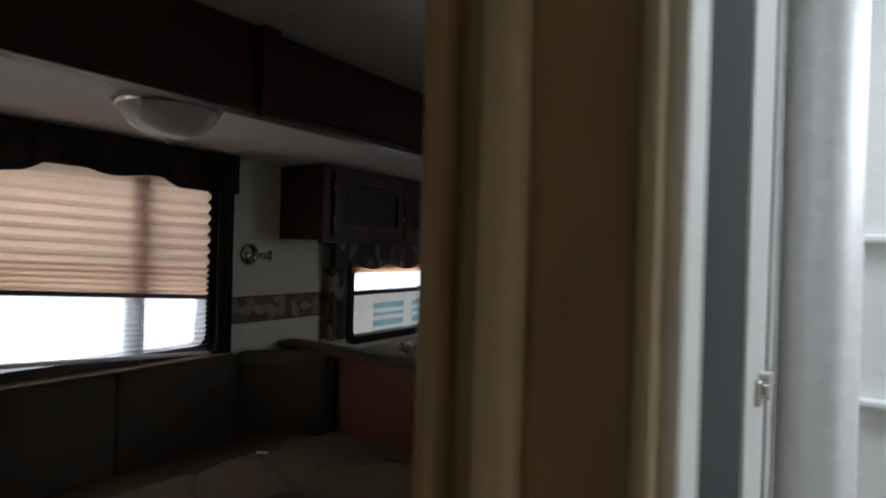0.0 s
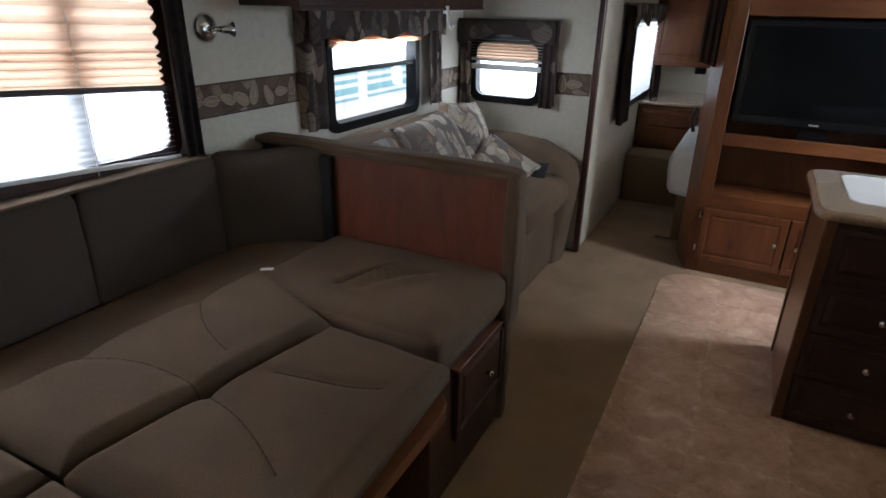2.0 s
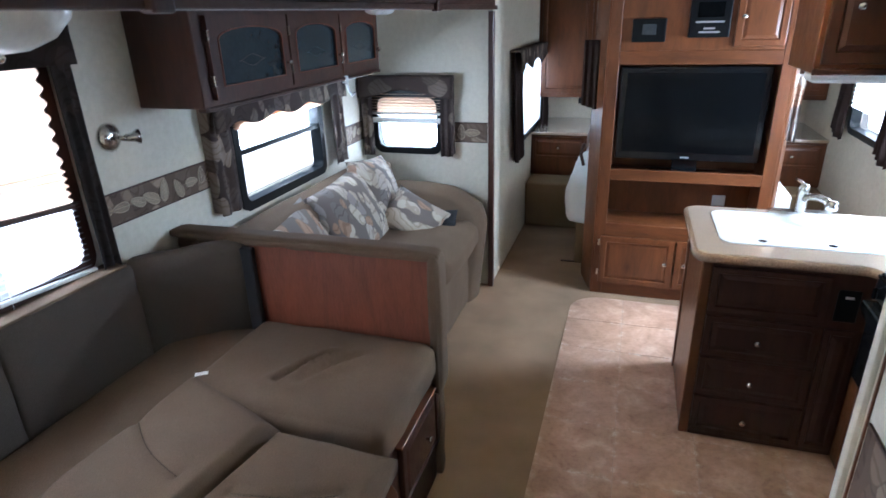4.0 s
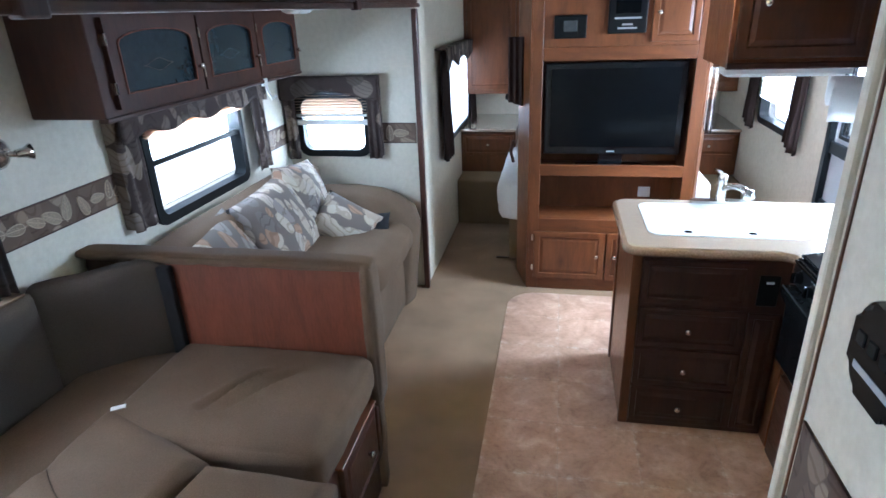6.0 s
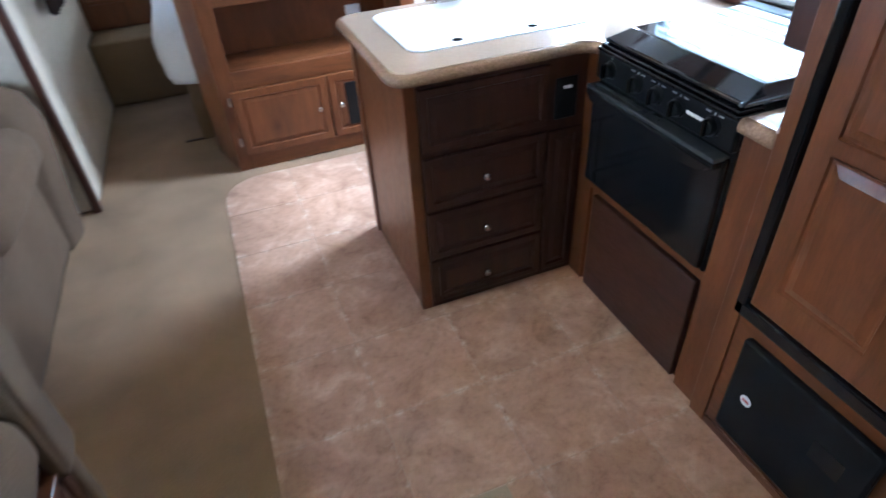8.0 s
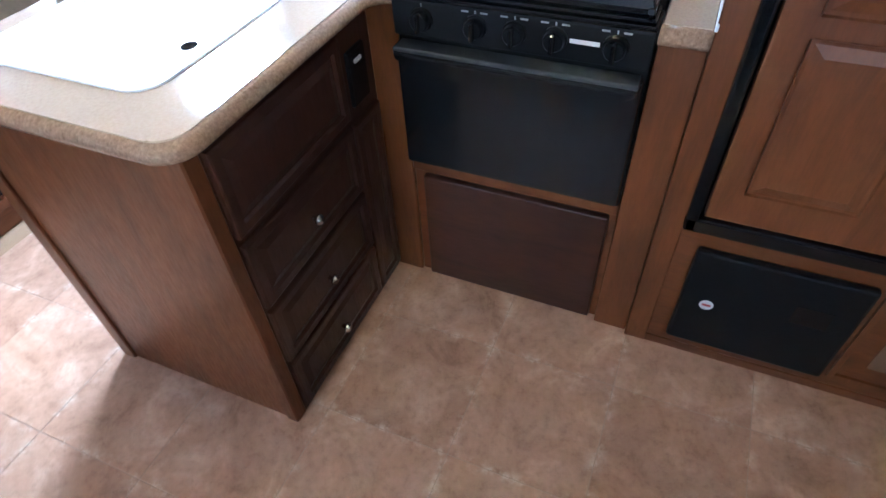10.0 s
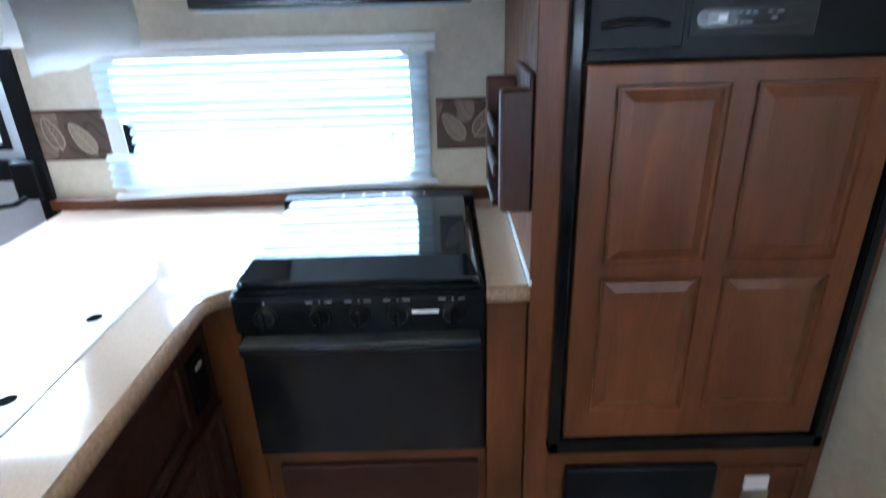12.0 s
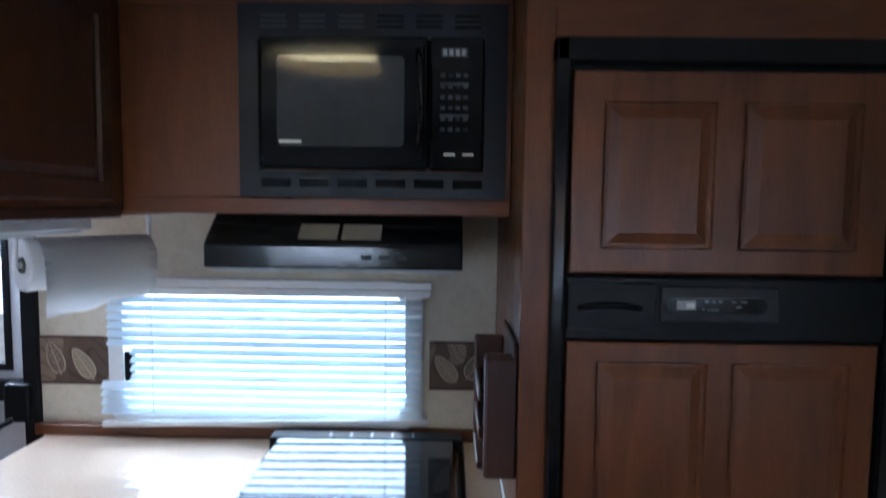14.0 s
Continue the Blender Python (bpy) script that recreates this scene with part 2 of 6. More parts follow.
def wood(name, dark, mid, light, along="z", rough=0.35):
    mat, nt, b = material(name, rough)
    sc = {"z": (5, 5, 0.9), "x": (0.9, 5, 5), "y": (5, 0.9, 5)}[along]
    v = coords(nt, sc)
    n1 = node(nt, "ShaderNodeTexNoise", Scale=3.0, Detail=6.0, Roughness=0.6, Distortion=0.6)
    nt.links.new(v, n1.inputs["Vector"])
    v2 = coords(nt, tuple(s * 5 for s in sc))
    n2 = node(nt, "ShaderNodeTexNoise", Scale=6.0, Detail=4.0)
    nt.links.new(v2, n2.inputs["Vector"])
    v3 = coords(nt)
    n3 = node(nt, "ShaderNodeTexNoise", Scale=2.2, Detail=2.0)
    nt.links.new(v3, n3.inputs["Vector"])
    col = ramp(nt, n1.outputs["Fac"], ((0.2, dark), (0.5, mid), (0.85, light)))
    grain = ramp(nt, n2.outputs["Fac"], ((0.35, (0.74, 0.70, 0.67)), (0.6, (1, 1, 1))))
    col = mixed(nt, 0.38, col, grain, "MULTIPLY")
    blot = ramp(nt, n3.outputs["Fac"], ((0.32, (0.68, 0.64, 0.60)), (0.65, (1.1, 1.06, 1.0))))
    col = mixed(nt, 0.62, col, blot, "MULTIPLY")
    # knots
    v4 = coords(nt, tuple(2.4 if s > 1 else 1.5 for s in sc))
    vo = node(nt, "ShaderNodeTexVoronoi", Scale=1.3)
    nt.links.new(v4, vo.inputs["Vector"])
    kn = ramp(nt, vo.outputs["Distance"], ((0.03, (0.22, 0.17, 0.15)), (0.075, (0.72, 0.68, 0.66)), (0.13, (1, 1, 1))))
    col = mixed(nt, 0.8, col, kn, "MULTIPLY")
    nt.links.new(col, b.inputs["Base Color"])
    rr = ramp(nt, n2.outputs["Fac"], ((0.3, (rough + 0.12,) * 3), (0.7, (rough - 0.05,) * 3)))
    nt.links.new(rr, b.inputs["Roughness"])
    bump(nt, b, n2.outputs["Fac"], 0.15, 0.001)
    return mat


def speckled(name, base, spots, scale=60.0, rough=0.4, bump_by=0.1, blot=0.0, spec=0.5, metal=0.0):
    """A colour with fine speckle and broad blotches."""
    mat, nt, b = material(name, rough, metal, spec)
    v = coords(nt)
    n1 = node(nt, "ShaderNodeTexNoise", Scale=scale, Detail=5.0, Roughness=0.65)
    nt.links.new(v, n1.inputs["Vector"])
    n2 = node(nt, "ShaderNodeTexNoise", Scale=3.5, Detail=3.0)
    nt.links.new(v, n2.inputs["Vector"])
    col = ramp(nt, n1.outputs["Fac"], ((0.3, base), (0.7, spots)))
    dim = ramp(nt, n2.outputs["Fac"], ((0.3, (1 - blot,) * 3), (0.7, (1 + blot * 0.3,) * 3)))
    col = mixed(nt, 1.0, col, dim, "MULTIPLY")
    nt.links.new(col, b.inputs["Base Color"])
    if bump_by:
        bump(nt, b, n1.outputs["Fac"], bump_by, 0.002)
    return mat


def leafy(name, ground, leaves, scale=12.0, rough=0.85, weave=400.0):
    """Printed leaves on a dark ground."""
    mat, nt, b = material(name, rough, 0.0, 0.2)
    v = coords(nt, (0.75, 1.7, 0.9), (0.9, 0.5, 0.8))
    wob = node(nt, "ShaderNodeTexNoise", Scale=scale * 0.6, Detail=1.0)
    nt.links.new(v, wob.inputs["Vector"])
    vv = mixed(nt, 0.11, v, wob.outputs["Color"])
    vo = node(nt, "ShaderNodeTexVoronoi", Scale=scale)
    nt.links.new(vv, vo.inputs["Vector"])
    sep = nt.nodes.new("ShaderNodeSeparateColor")
    nt.links.new(vo.outputs["Color"], sep.inputs[0])
    n = len(leaves)
    leaf = ramp(nt, sep.outputs[0], [((k + 0.01) / n, c) for k, c in enumerate(leaves)])
    leaf.node.color_ramp.interpolation = "CONSTANT"
    mask = ramp(nt, vo.outputs["Distance"], ((0.56, (1, 1, 1)), (0.60, (0, 0, 0))))
    wave = nt.nodes.new("ShaderNodeTexWave")
    wave.inputs["Scale"].default_value, wave.inputs["Distortion"].default_value = scale * 1.4, 3.0
    nt.links.new(vv, wave.inputs["Vector"])
    veins = ramp(nt, wave.outputs["Fac"], ((0.06, (0.55, 0.5, 0.45)), (0.2, (1, 1, 1))))
    leaf = mixed(nt, 0.6, leaf, veins, "MULTIPLY")
    col = mixed(nt, mask, ground, leaf)
    nt.links.new(col, b.inputs["Base Color"])
    fine = node(nt, "ShaderNodeTexNoise", Scale=weave, Detail=2.0)
    nt.links.new(coords(nt), fine.inputs["Vector"])
    bump(nt, b, fine.outputs["Fac"], 0.2, 0.001)
    return mat


def plain(name, col, rough=0.5, metal=0.0, spec=0.5, grain=0.06, scale=90.0, bump_by=0.03):
    return speckled(name, tuple(c * (1 - grain) for c in col), tuple(min(1, c * (1 + grain)) for c in col), scale, rough, bump_by, grain, spec, metal)


def shade_cloth(name, col, through_share, clear=0.0):
    """Thin pleated cloth that lets light through."""
    mat, nt, b = material(name, 0.8, 0.0, 0.1)
    b.inputs["Base Color"].default_value = (*col, 1)
    tr = nt.nodes.new("ShaderNodeBsdfTranslucent")
    tr.inputs[0].default_value = (*col, 1)
    mx = nt.nodes.new("ShaderNodeMixShader")
    mx.inputs[0].default_value = through_share
    nt.links.new(b.outputs[0], mx.inputs[1])
    nt.links.new(tr.outputs[0], mx.inputs[2])
    last = mx
    if clear:
        open_weave = nt.nodes.new("ShaderNodeBsdfTransparent")
        last = nt.nodes.new("ShaderNodeMixShader")
        last.inputs[0].default_value = clear
        nt.links.new(mx.outputs[0], last.inputs[1])
        nt.links.new(open_weave.outputs[0], last.inputs[2])
    nt.links.new(last.outputs[0], nt.nodes["Material Output"].inputs[0])
    return mat


def glass(name, tint=(1, 1, 1), rough=0.0):
    mat, nt, b = material(name, rough)
    b.inputs["Base Color"].default_value = (*tint, 1)
    b.inputs["Transmission Weight"].default_value = 1.0
    b.inputs["IOR"].default_value = 1.45
    return mat


CHERRY = wood("cherry_upright", (0.064, 0.0205, 0.0065), (0.140, 0.0470, 0.0138), (0.205, 0.073, 0.0235))
CHERRY_X = wood("cherry_along_x", (0.064, 0.0205, 0.0065), (0.140, 0.0470, 0.0138), (0.205, 0.073, 0.0235), "x")
CHERRY_Y = wood("cherry_along_y", (0.064, 0.0205, 0.0065), (0.140, 0.0470, 0.0138), (0.205, 0.073, 0.0235), "y")
DARKWOOD = wood("dark_wood_upright", (0.023, 0.0075, 0.0043), (0.050, 0.0165, 0.009), (0.074, 0.025, 0.0125))
DARKWOOD_Y = wood("dark_wood_along_y", (0.020, 0.007, 0.0042), (0.046, 0.0155, 0.0085), (0.068, 0.0235, 0.012), "y")
REDPANEL = wood("red_panel", (0.10, 0.026, 0.010), (0.165, 0.046, 0.019), (0.21, 0.064, 0.028), "z", 0.5)
WALLPAPER = speckled("cream_wallpaper", (0.61, 0.545, 0.415), (0.71, 0.645, 0.51), 35.0, 0.65, 0.12, 0.05)
SLIDEWALL = speckled("pale_wallpaper", (0.60, 0.565, 0.47), (0.69, 0.655, 0.555), 35.0, 0.65, 0.12, 0.05)
CEILING = speckled("ceiling_panel", (0.66, 0.64, 0.59), (0.72, 0.70, 0.66), 25.0, 0.7, 0.08, 0.04)
CARPET = speckled("tan_carpet", (0.225, 0.147, 0.088), (0.385, 0.272, 0.176), 260.0, 0.95, 0.9, 0.22, 0.1)
CARPET_OLIVE = speckled("olive_carpet", (0.165, 0.112, 0.06), (0.285, 0.205, 0.122), 240.0, 0.95, 0.9, 0.15, 0.1)
SUEDE = speckled("taupe_microsuede", (0.108, 0.073, 0.046), (0.162, 0.113, 0.075), 300.0, 0.9, 0.25, 0.20, 0.15)
SEAM = plain("seam_thread", (0.062, 0.044, 0.030), 0.95, 0, 0.1, 0.1)
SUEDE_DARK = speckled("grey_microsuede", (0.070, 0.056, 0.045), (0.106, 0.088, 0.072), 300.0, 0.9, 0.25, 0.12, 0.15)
BORDER = leafy("leaf_border", (0.125, 0.088, 0.064), ((0.15, 0.108, 0.08), (0.25, 0.185, 0.135), (0.105, 0.073, 0.054), (0.30, 0.235, 0.175)), 9.0, 0.6, 120.0)
PRINT = leafy("leaf_print", (0.150, 0.125, 0.110), ((0.36, 0.305, 0.245), (0.17, 0.150, 0.140), (0.44, 0.385, 0.315), (0.30, 0.20, 0.14), (0.245, 0.22, 0.205), (0.38, 0.33, 0.28)), 10.0)
PRINT_DARK = leafy("dark_leaf_print", (0.055, 0.04, 0.036), ((0.10, 0.082, 0.072), (0.05, 0.036, 0.032), (0.24, 0.195, 0.16), (0.08, 0.060, 0.053), (0.16, 0.13, 0.11)), 11.0)
PRINT_BROWN = leafy("brown_leaf_print", (0.026, 0.019, 0.017), ((0.034, 0.026, 0.023), (0.024, 0.018, 0.016), (0.044, 0.034, 0.029), (0.03, 0.023, 0.02)), 8.5)
CURTAIN = plain("brown_curtain", (0.045, 0.03, 0.026), 0.9, 0, 0.1, 0.2, 200, 0.2)
TAN_SHADE = shade_cloth("tan_pleated_cloth", (0.80, 0.57, 0.41), 0.72)
SHEER = shade_cloth("white_sheer_cloth", (0.86, 0.87, 0.88), 0.7, 0.5)
WHITE_SHADE = shade_cloth("white_pleated_cloth", (0.86, 0.86, 0.86), 0.7)
BLACK = plain("black_plastic", (0.008, 0.009, 0.010), 0.35, 0, 0.15, 0.15)
BLACK_GLOSS = plain("black_enamel", (0.007, 0.008, 0.009), 0.14, 0, 0.4, 0.1, 40, 0.0)
BLACK_GLASS = plain("black_glass", (0.004, 0.0045, 0.005), 0.06, 0, 0.09, 0.1, 40, 0.0)
GREY_GLASS = plain("smoked_glass", (0.05, 0.055, 0.06), 0.03, 0, 0.6, 0.1, 40, 0.0)
CHROME = plain("brushed_nickel", (0.62, 0.60, 0.56), 0.22, 1.0, 0.5, 0.05, 120, 0.0)
WHITE = plain("white_plastic", (0.78, 0.78, 0.77), 0.35, 0, 0.5, 0.03)
SLAT = shade_cloth("blind_slat", (0.70, 0.76, 0.80), 0.22)
PAPER = plain("white_paper", (0.80, 0.80, 0.79), 0.9, 0, 0.1, 0.03, 160, 0.15)
LID = plain("lid_glass", (0.010, 0.012, 0.014), 0.06, 0, 1.0, 0.1, 40, 0.0)
LABEL = plain("beige_label", (0.17, 0.16, 0.145), 0.8, 0, 0.2, 0.05)
DIM = plain("dim_print", (0.06, 0.062, 0.066), 0.5, 0, 0.3, 0.1)
GREY = plain("grey_print", (0.35, 0.36, 0.37), 0.5, 0, 0.3, 0.1)
LINEN = plain("white_bedding", (0.72, 0.71, 0.69), 0.95, 0, 0.1, 0.05, 60, 0.2)
LAMINATE = speckled("beige_laminate", (0.46, 0.345, 0.255), (0.54, 0.425, 0.325), 170.0, 0.08, 0.0, 0.05, 1.0)
LAMINATE.node_tree.nodes["Principled BSDF"].inputs["Coat Weight"].default_value = 0.9
LAMINATE.node_tree.nodes["Principled BSDF"].inputs["Coat IOR"].default_value = 1.8
EDGE = speckled("counter_edge", (0.19, 0.118, 0.070), (0.37, 0.25, 0.162), 150.0, 0.25, 0.02, 0.05)
VENT_COVER = shade_cloth("cream_vent_cover", (0.88, 0.78, 0.56), 0.85)
GLASS = glass("clear_glass")
TEAL_GLASS = plain("etched_teal_glass", (0.022, 0.038, 0.048), 0.25, 0, 0.6, 0.2, 30)
BEIGE_METAL = plain("beige_metal", (0.36, 0.29, 0.21), 0.45, 0.3, 0.5, 0.08)
OUT_WHITE = plain("trailer_white", (0.86, 0.87, 0.88), 0.4)
OUT_BLUE = plain("trailer_blue", (0.28, 0.54, 0.62), 0.4)
GROUND = speckled("gravel_lot", (0.30, 0.28, 0.25), (0.45, 0.43, 0.39), 30.0, 0.9, 0.5, 0.2)

# ---- structure ----
H = 2.13            # main ceiling
SX, SC = -2.80, 1.91   # slide-out back wall, slide-out ceiling
TX, KX = -1.87, 0.56   # trailer side walls

solo("ground", box(-60, 60, -60, 60, -0.9, -0.7, 0), GROUND, "pale gravel lot round the trailer", "ground", kind="structure")
solo("floor", box(-3.0, 0.9, -1.2, 6.5, -0.12, -0.004, 0), CARPET, "tan carpet over the whole trailer floor", "floor", kind="structure")
wall_with_holes("wall_slide_back", face_frame((SX, -0.2, 0), "+x"), 4.06, SC, 0.06, [(0.25, 1.63, 1.055, 1.80), (2.54, 3.36, 0.985, 1.41)], SLIDEWALL, "pale wallpapered wall of the slide-out")
wall_with_holes("wall_slide_front", face_frame((SX, 3.80, 0), "-y"), 0.9285, SC, 0.06, [(0.10, 0.57, 0.98, 1.36)], SLIDEWALL, "pale wallpapered end wall of the slide-out")
solo("wall_slide_rear", box(SX, TX, -0.26, -0.2, 0, SC, 0), SLIDEWALL, "pale wallpapered end wall of the slide-out", "wall", kind="structure")
solo("ceiling_slide", box(SX - 0.06, TX - 0.02, -0.26, 3.86, SC, SC + 0.06, 0), CEILING, "off-white ceiling of the slide-out", "ceiling", kind="structure")
wall_with_holes("wall_bedroom_left", face_frame((TX, 3.83, 0), "+x"), 2.43, H, 0.06, [(0.92, 1.92, 0.86, 1.48)], WALLPAPER, "cream wallpapered bedroom side wall")
solo("wall_rear_left", box(TX - 0.06, TX, -1.0, -0.26, 0, H, 0), WALLPAPER, "cream wallpapered side wall", "wall", kind="structure")
solo("wall_over_slide", box(TX - 0.06, TX, -0.26, 3.83, SC + 0.001, H, 0), WALLPAPER, "cream wall strip over the slide-out opening", "wall", kind="structure")
wall_with_holes("wall_kitchen", face_frame((KX, 6.26, 0), "-x"), 7.26, H, 0.06, [(1.25, 2.03, 0.99, 1.50), (2.47, 3.17, 0.0, 1.96), (3.42, 4.32, 0.975, 1.385)], WALLPAPER, "cream wallpapered kitchen wall")
solo("wall_bedroom_front", box(TX - 0.06, KX + 0.06, 6.26, 6.32, 0, H, 0), WALLPAPER, "cream wallpapered front wall of the bedroom", "wall", kind="structure")
solo("wall_rear", box(TX - 0.06, KX + 0.06, -1.06, -1.0, 0, H, 0), WALLPAPER, "cream wallpapered rear wall", "wall", kind="structure")
wall_with_holes("wall_bathroom_side", face_frame((-0.59, 0.935, 0), "-x"), 1.93, H, 0.024, [(0.923, 1.535, 0.0, 1.93)], WALLPAPER, "cream wallpapered wall between hall and bathroom")
solo("wall_bathroom_front", box(-0.566, KX, 0.88, 0.935, 0, H, 0), WALLPAPER, "cream wallpapered wall beside the refrigerator", "wall", kind="structure")
wall_with_holes("ceiling", Matrix.Translation((TX - 0.06, -1.06, H)) @ Matrix.Rotation(math.pi, 4, "X") @ Matrix.Scale(-1, 4, (0, 1, 0)) , 2.55, 7.38, 0.06, [(1.13, 1.49, 3.14, 3.50), (1.68, 2.18, 1.36, 1.86)], CEILING, "off-white panelled trailer ceiling", "ceiling")

# wall corner trim by the slide-out and the bathroom corner
solo("trim_slide_post", box(-1.885, -1.85, 3.755, 3.80, 0, 1.87, 0.004), DARKWOOD, "dark wooden corner post of the slide-out opening", "trim", kind="structure")
solo("trim_bathroom_bead", box(-0.5935, -0.5895, 0.902, 0.908, 0, H - 0.002, 0.0015, 2), CHERRY, "thin brown bead beside the corner moulding", "trim", kind="structure")
solo("trim_bathroom_corner", box(-0.60, -0.575, 0.92, 0.945, 0, H - 0.002, 0.006, 2), WALLPAPER, "cream corner moulding", "trim", kind="structure")


# slide-out fascia over the opening
fascia = thing("slide_fascia", (-1.85, 1.8, 1.87), "dark wooden fascia over the slide-out with an oval plaque", "fascia", kind="structure")
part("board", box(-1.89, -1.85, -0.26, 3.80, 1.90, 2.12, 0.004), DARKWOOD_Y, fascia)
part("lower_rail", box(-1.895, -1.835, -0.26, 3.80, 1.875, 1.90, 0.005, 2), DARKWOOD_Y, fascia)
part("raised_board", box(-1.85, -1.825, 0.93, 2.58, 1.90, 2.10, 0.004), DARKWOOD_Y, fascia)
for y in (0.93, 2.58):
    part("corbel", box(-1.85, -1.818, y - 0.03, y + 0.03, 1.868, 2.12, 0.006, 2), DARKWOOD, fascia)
part("plaque", slab([(0.085 * math.cos(2 * math.pi * k / 28), 0.055 * math.sin(2 * math.pi * k / 28)) for k in range(28)], 0, 0.014, face_frame((-1.825, 1.735, 1.955), "+x"), 0.004), wood("pale_plaque", (0.35, 0.2, 0.1), (0.45, 0.27, 0.14), (0.52, 0.33, 0.18), "y"), fascia, "pale oval wooden plaque")

# header over the bedroom passage
solo("trim_passage_header", box(-1.86, -1.20, 3.93, 3.99, 1.955, 2.05, 0.004), DARKWOOD, "dark wooden header over the bedroom passage", "trim", kind="structure")

# vinyl floor with its joints
VX0, VX1, VY0, VY1 = -1.275, 0.40, -1.0, 3.765
vin = []
for k in range(9):
    a = radians(90 * k / 8)
    vin.append((VX0 + 0.2 - 0.2 * math.sin(a), VY1 - 0.2 + 0.2 * math.cos(a)))
vinyl = solo("floor_vinyl", slab(vin[::1] + [(VX0, VY0), (VX1, VY0), (VX1, VY1)], -0.003, 0.001), plain("vinyl_joint", (0.40, 0.29, 0.215), 0.5), "brown stone-patterned vinyl floor", "floor", kind="structure")

# ---- windows ----
def window(name, m, w, h, label, r=0.05, frame_w=0.035, bars=(), mat=None, depth=0.02):
    """A trailer window, local origin at the middle of the opening on the wall's face."""
    win = thing(name, m.translation, label, "window", kind="structure")
    part("window_frame", ring(rounded_outline(w + 0.05, h + 0.05, r + 0.02), rounded_outline(w - 2 * frame_w + 0.03, h - 2 * frame_w + 0.03, r), -0.05, depth, m), mat or BLACK, win)
    for y in bars:
        part("bar", box(-w / 2, w / 2, y - 0.013, y + 0.013, -0.035, 0.008, 0.003, m=m), mat or BLACK, win)
    ys = [-h / 2, *bars, h / 2]
    for a, b in zip(ys, ys[1:]):
        pane = part("pane", box(-w / 2 + 0.004, w / 2 - 0.004, a + 0.004, b - 0.004, -0.032, -0.028, 0, m=m), GLASS, win)
        pane.visible_shadow = False
    return win


win_big = window("window_1", face_frame((SX, 0.74, 1.4275), "+x"), 1.38, 0.745, "wide window over the dinette with a half-lowered pleated shade", mat=DARKWOOD)
win_sofa = window("window_2", face_frame((SX, 2.75, 1.198), "+x"), 0.82, 0.425, "black-framed sliding window over the sofa", bars=(0.055,), r=0.04)
win_end = window("window_3", face_frame((-2.465, 3.80, 1.17), "-y"), 0.47, 0.38, "small black-framed window at the end of the sofa", r=0.06)
win_bl = window("window_4", face_frame((TX, 5.25, 1.17), "+x"), 1.0, 0.62, "bedroom window with pleated shade and curtains")
win_br = window("window_5", face_frame((KX, 4.62, 1.245), "-x"), 0.78, 0.51, "black-framed bedroom window with dark curtains")
win_k = window("window_6", face_frame((KX, 2.39, 1.18), "-x"), 0.90, 0.41, "kitchen window behind a white mini blind", mat=WHITE, bars=(0.055,))

shade = thing("pleated_shade", (SX, 0.74, 1.8), "tan pleated shade lowered half over white sheer pleats", "shade", "pleated shades")
part("tan_cloth", pleats(1.375, 0.315, face_frame((SX + 0.012, 0.04, 1.79), "+x"), 0.040, 0.020, 0.06), TAN_SHADE, shade)
part("gathered_cloth", pleats(1.375, 0.085, face_frame((SX + 0.012, 0.04, 1.475), "+x"), 0.018, 0.018, 0.04, 0.06), TAN_SHADE, shade, "tighter pleats gathered at the bottom")
RAIL = Matrix.Rotation(radians(-4.1), 4, "X")
part("middle_rail", box(0.008, 0.034, 0, 1.40, -0.018, 0, 0.003, m=Matrix.Translation((SX, 0.04, 1.392)) @ RAIL), DARKWOOD_Y, shade)
part("sheer_cloth", pleats(1.38, 0.225, face_frame((SX + 0.012, 0.045, 1.374), "+x"), 0.021, 0.010, 0.0, 0.10), SHEER, shade, "white see-through pleats")
part("bottom_rail", box(0.008, 0.034, 0, 1.40, -0.016, 0, 0.003, m=Matrix.Translation((SX, 0.04, 1.150)) @ RAIL), WHITE, shade)
part("mullion", box(SX - 0.045, SX - 0.012, 1.085, 1.155, 1.056, 1.799, 0.003), plain("window_mullion", (0.65, 0.65, 0.65), 0.5), win_big, "pale upright window bar")
for y in (0.48, 1.12):
    part("cord", tube([(SX + 0.03, y, 1.79), (SX + 0.03, y, 1.03)], 0.0012, 5), WHITE, shade)

shade2 = thing("pleated_shade", (-2.465, 3.8, 1.36), "cream pleated shade raised over the small window", "shade", "pleated shades")
part("cloth", pleats(0.50, 0.15, face_frame((-2.715, 3.79, 1.37), "-y"), 0.02), TAN_SHADE, shade2)
part("bottom_rail", box(-2.72, -2.21, 3.765, 3.79, 1.17, 1.205, 0.004), WHITE, shade2)
part("rail", box(-2.72, -2.21, 3.765, 3.79, 1.225, 1.24, 0.003), WHITE, shade2)
shade3 = thing("pleated_shade", (SX, 2.75, 1.43), "tan pleated shade rolled up over the sofa window", "shade", "pleated shades")
part("cloth", pleats(0.86, 0.06, face_frame((SX + 0.022, 2.32, 1.43), "+x"), 0.012, 0.02), TAN_SHADE, shade3)
shade4 = thing("pleated_shade", (TX, 5.25, 1.5), "white pleated shade lowered in the bedroom window", "shade", "pleated shades")
part("cloth", pleats(1.02, 0.60, face_frame((TX + 0.022, 4.74, 1.49), "+x"), 0.03), WHITE_SHADE, shade4)
shade5 = thing("pleated_shade", (KX, 4.62, 1.5), "white pleated shade in the bedroom window", "shade", "pleated shades")
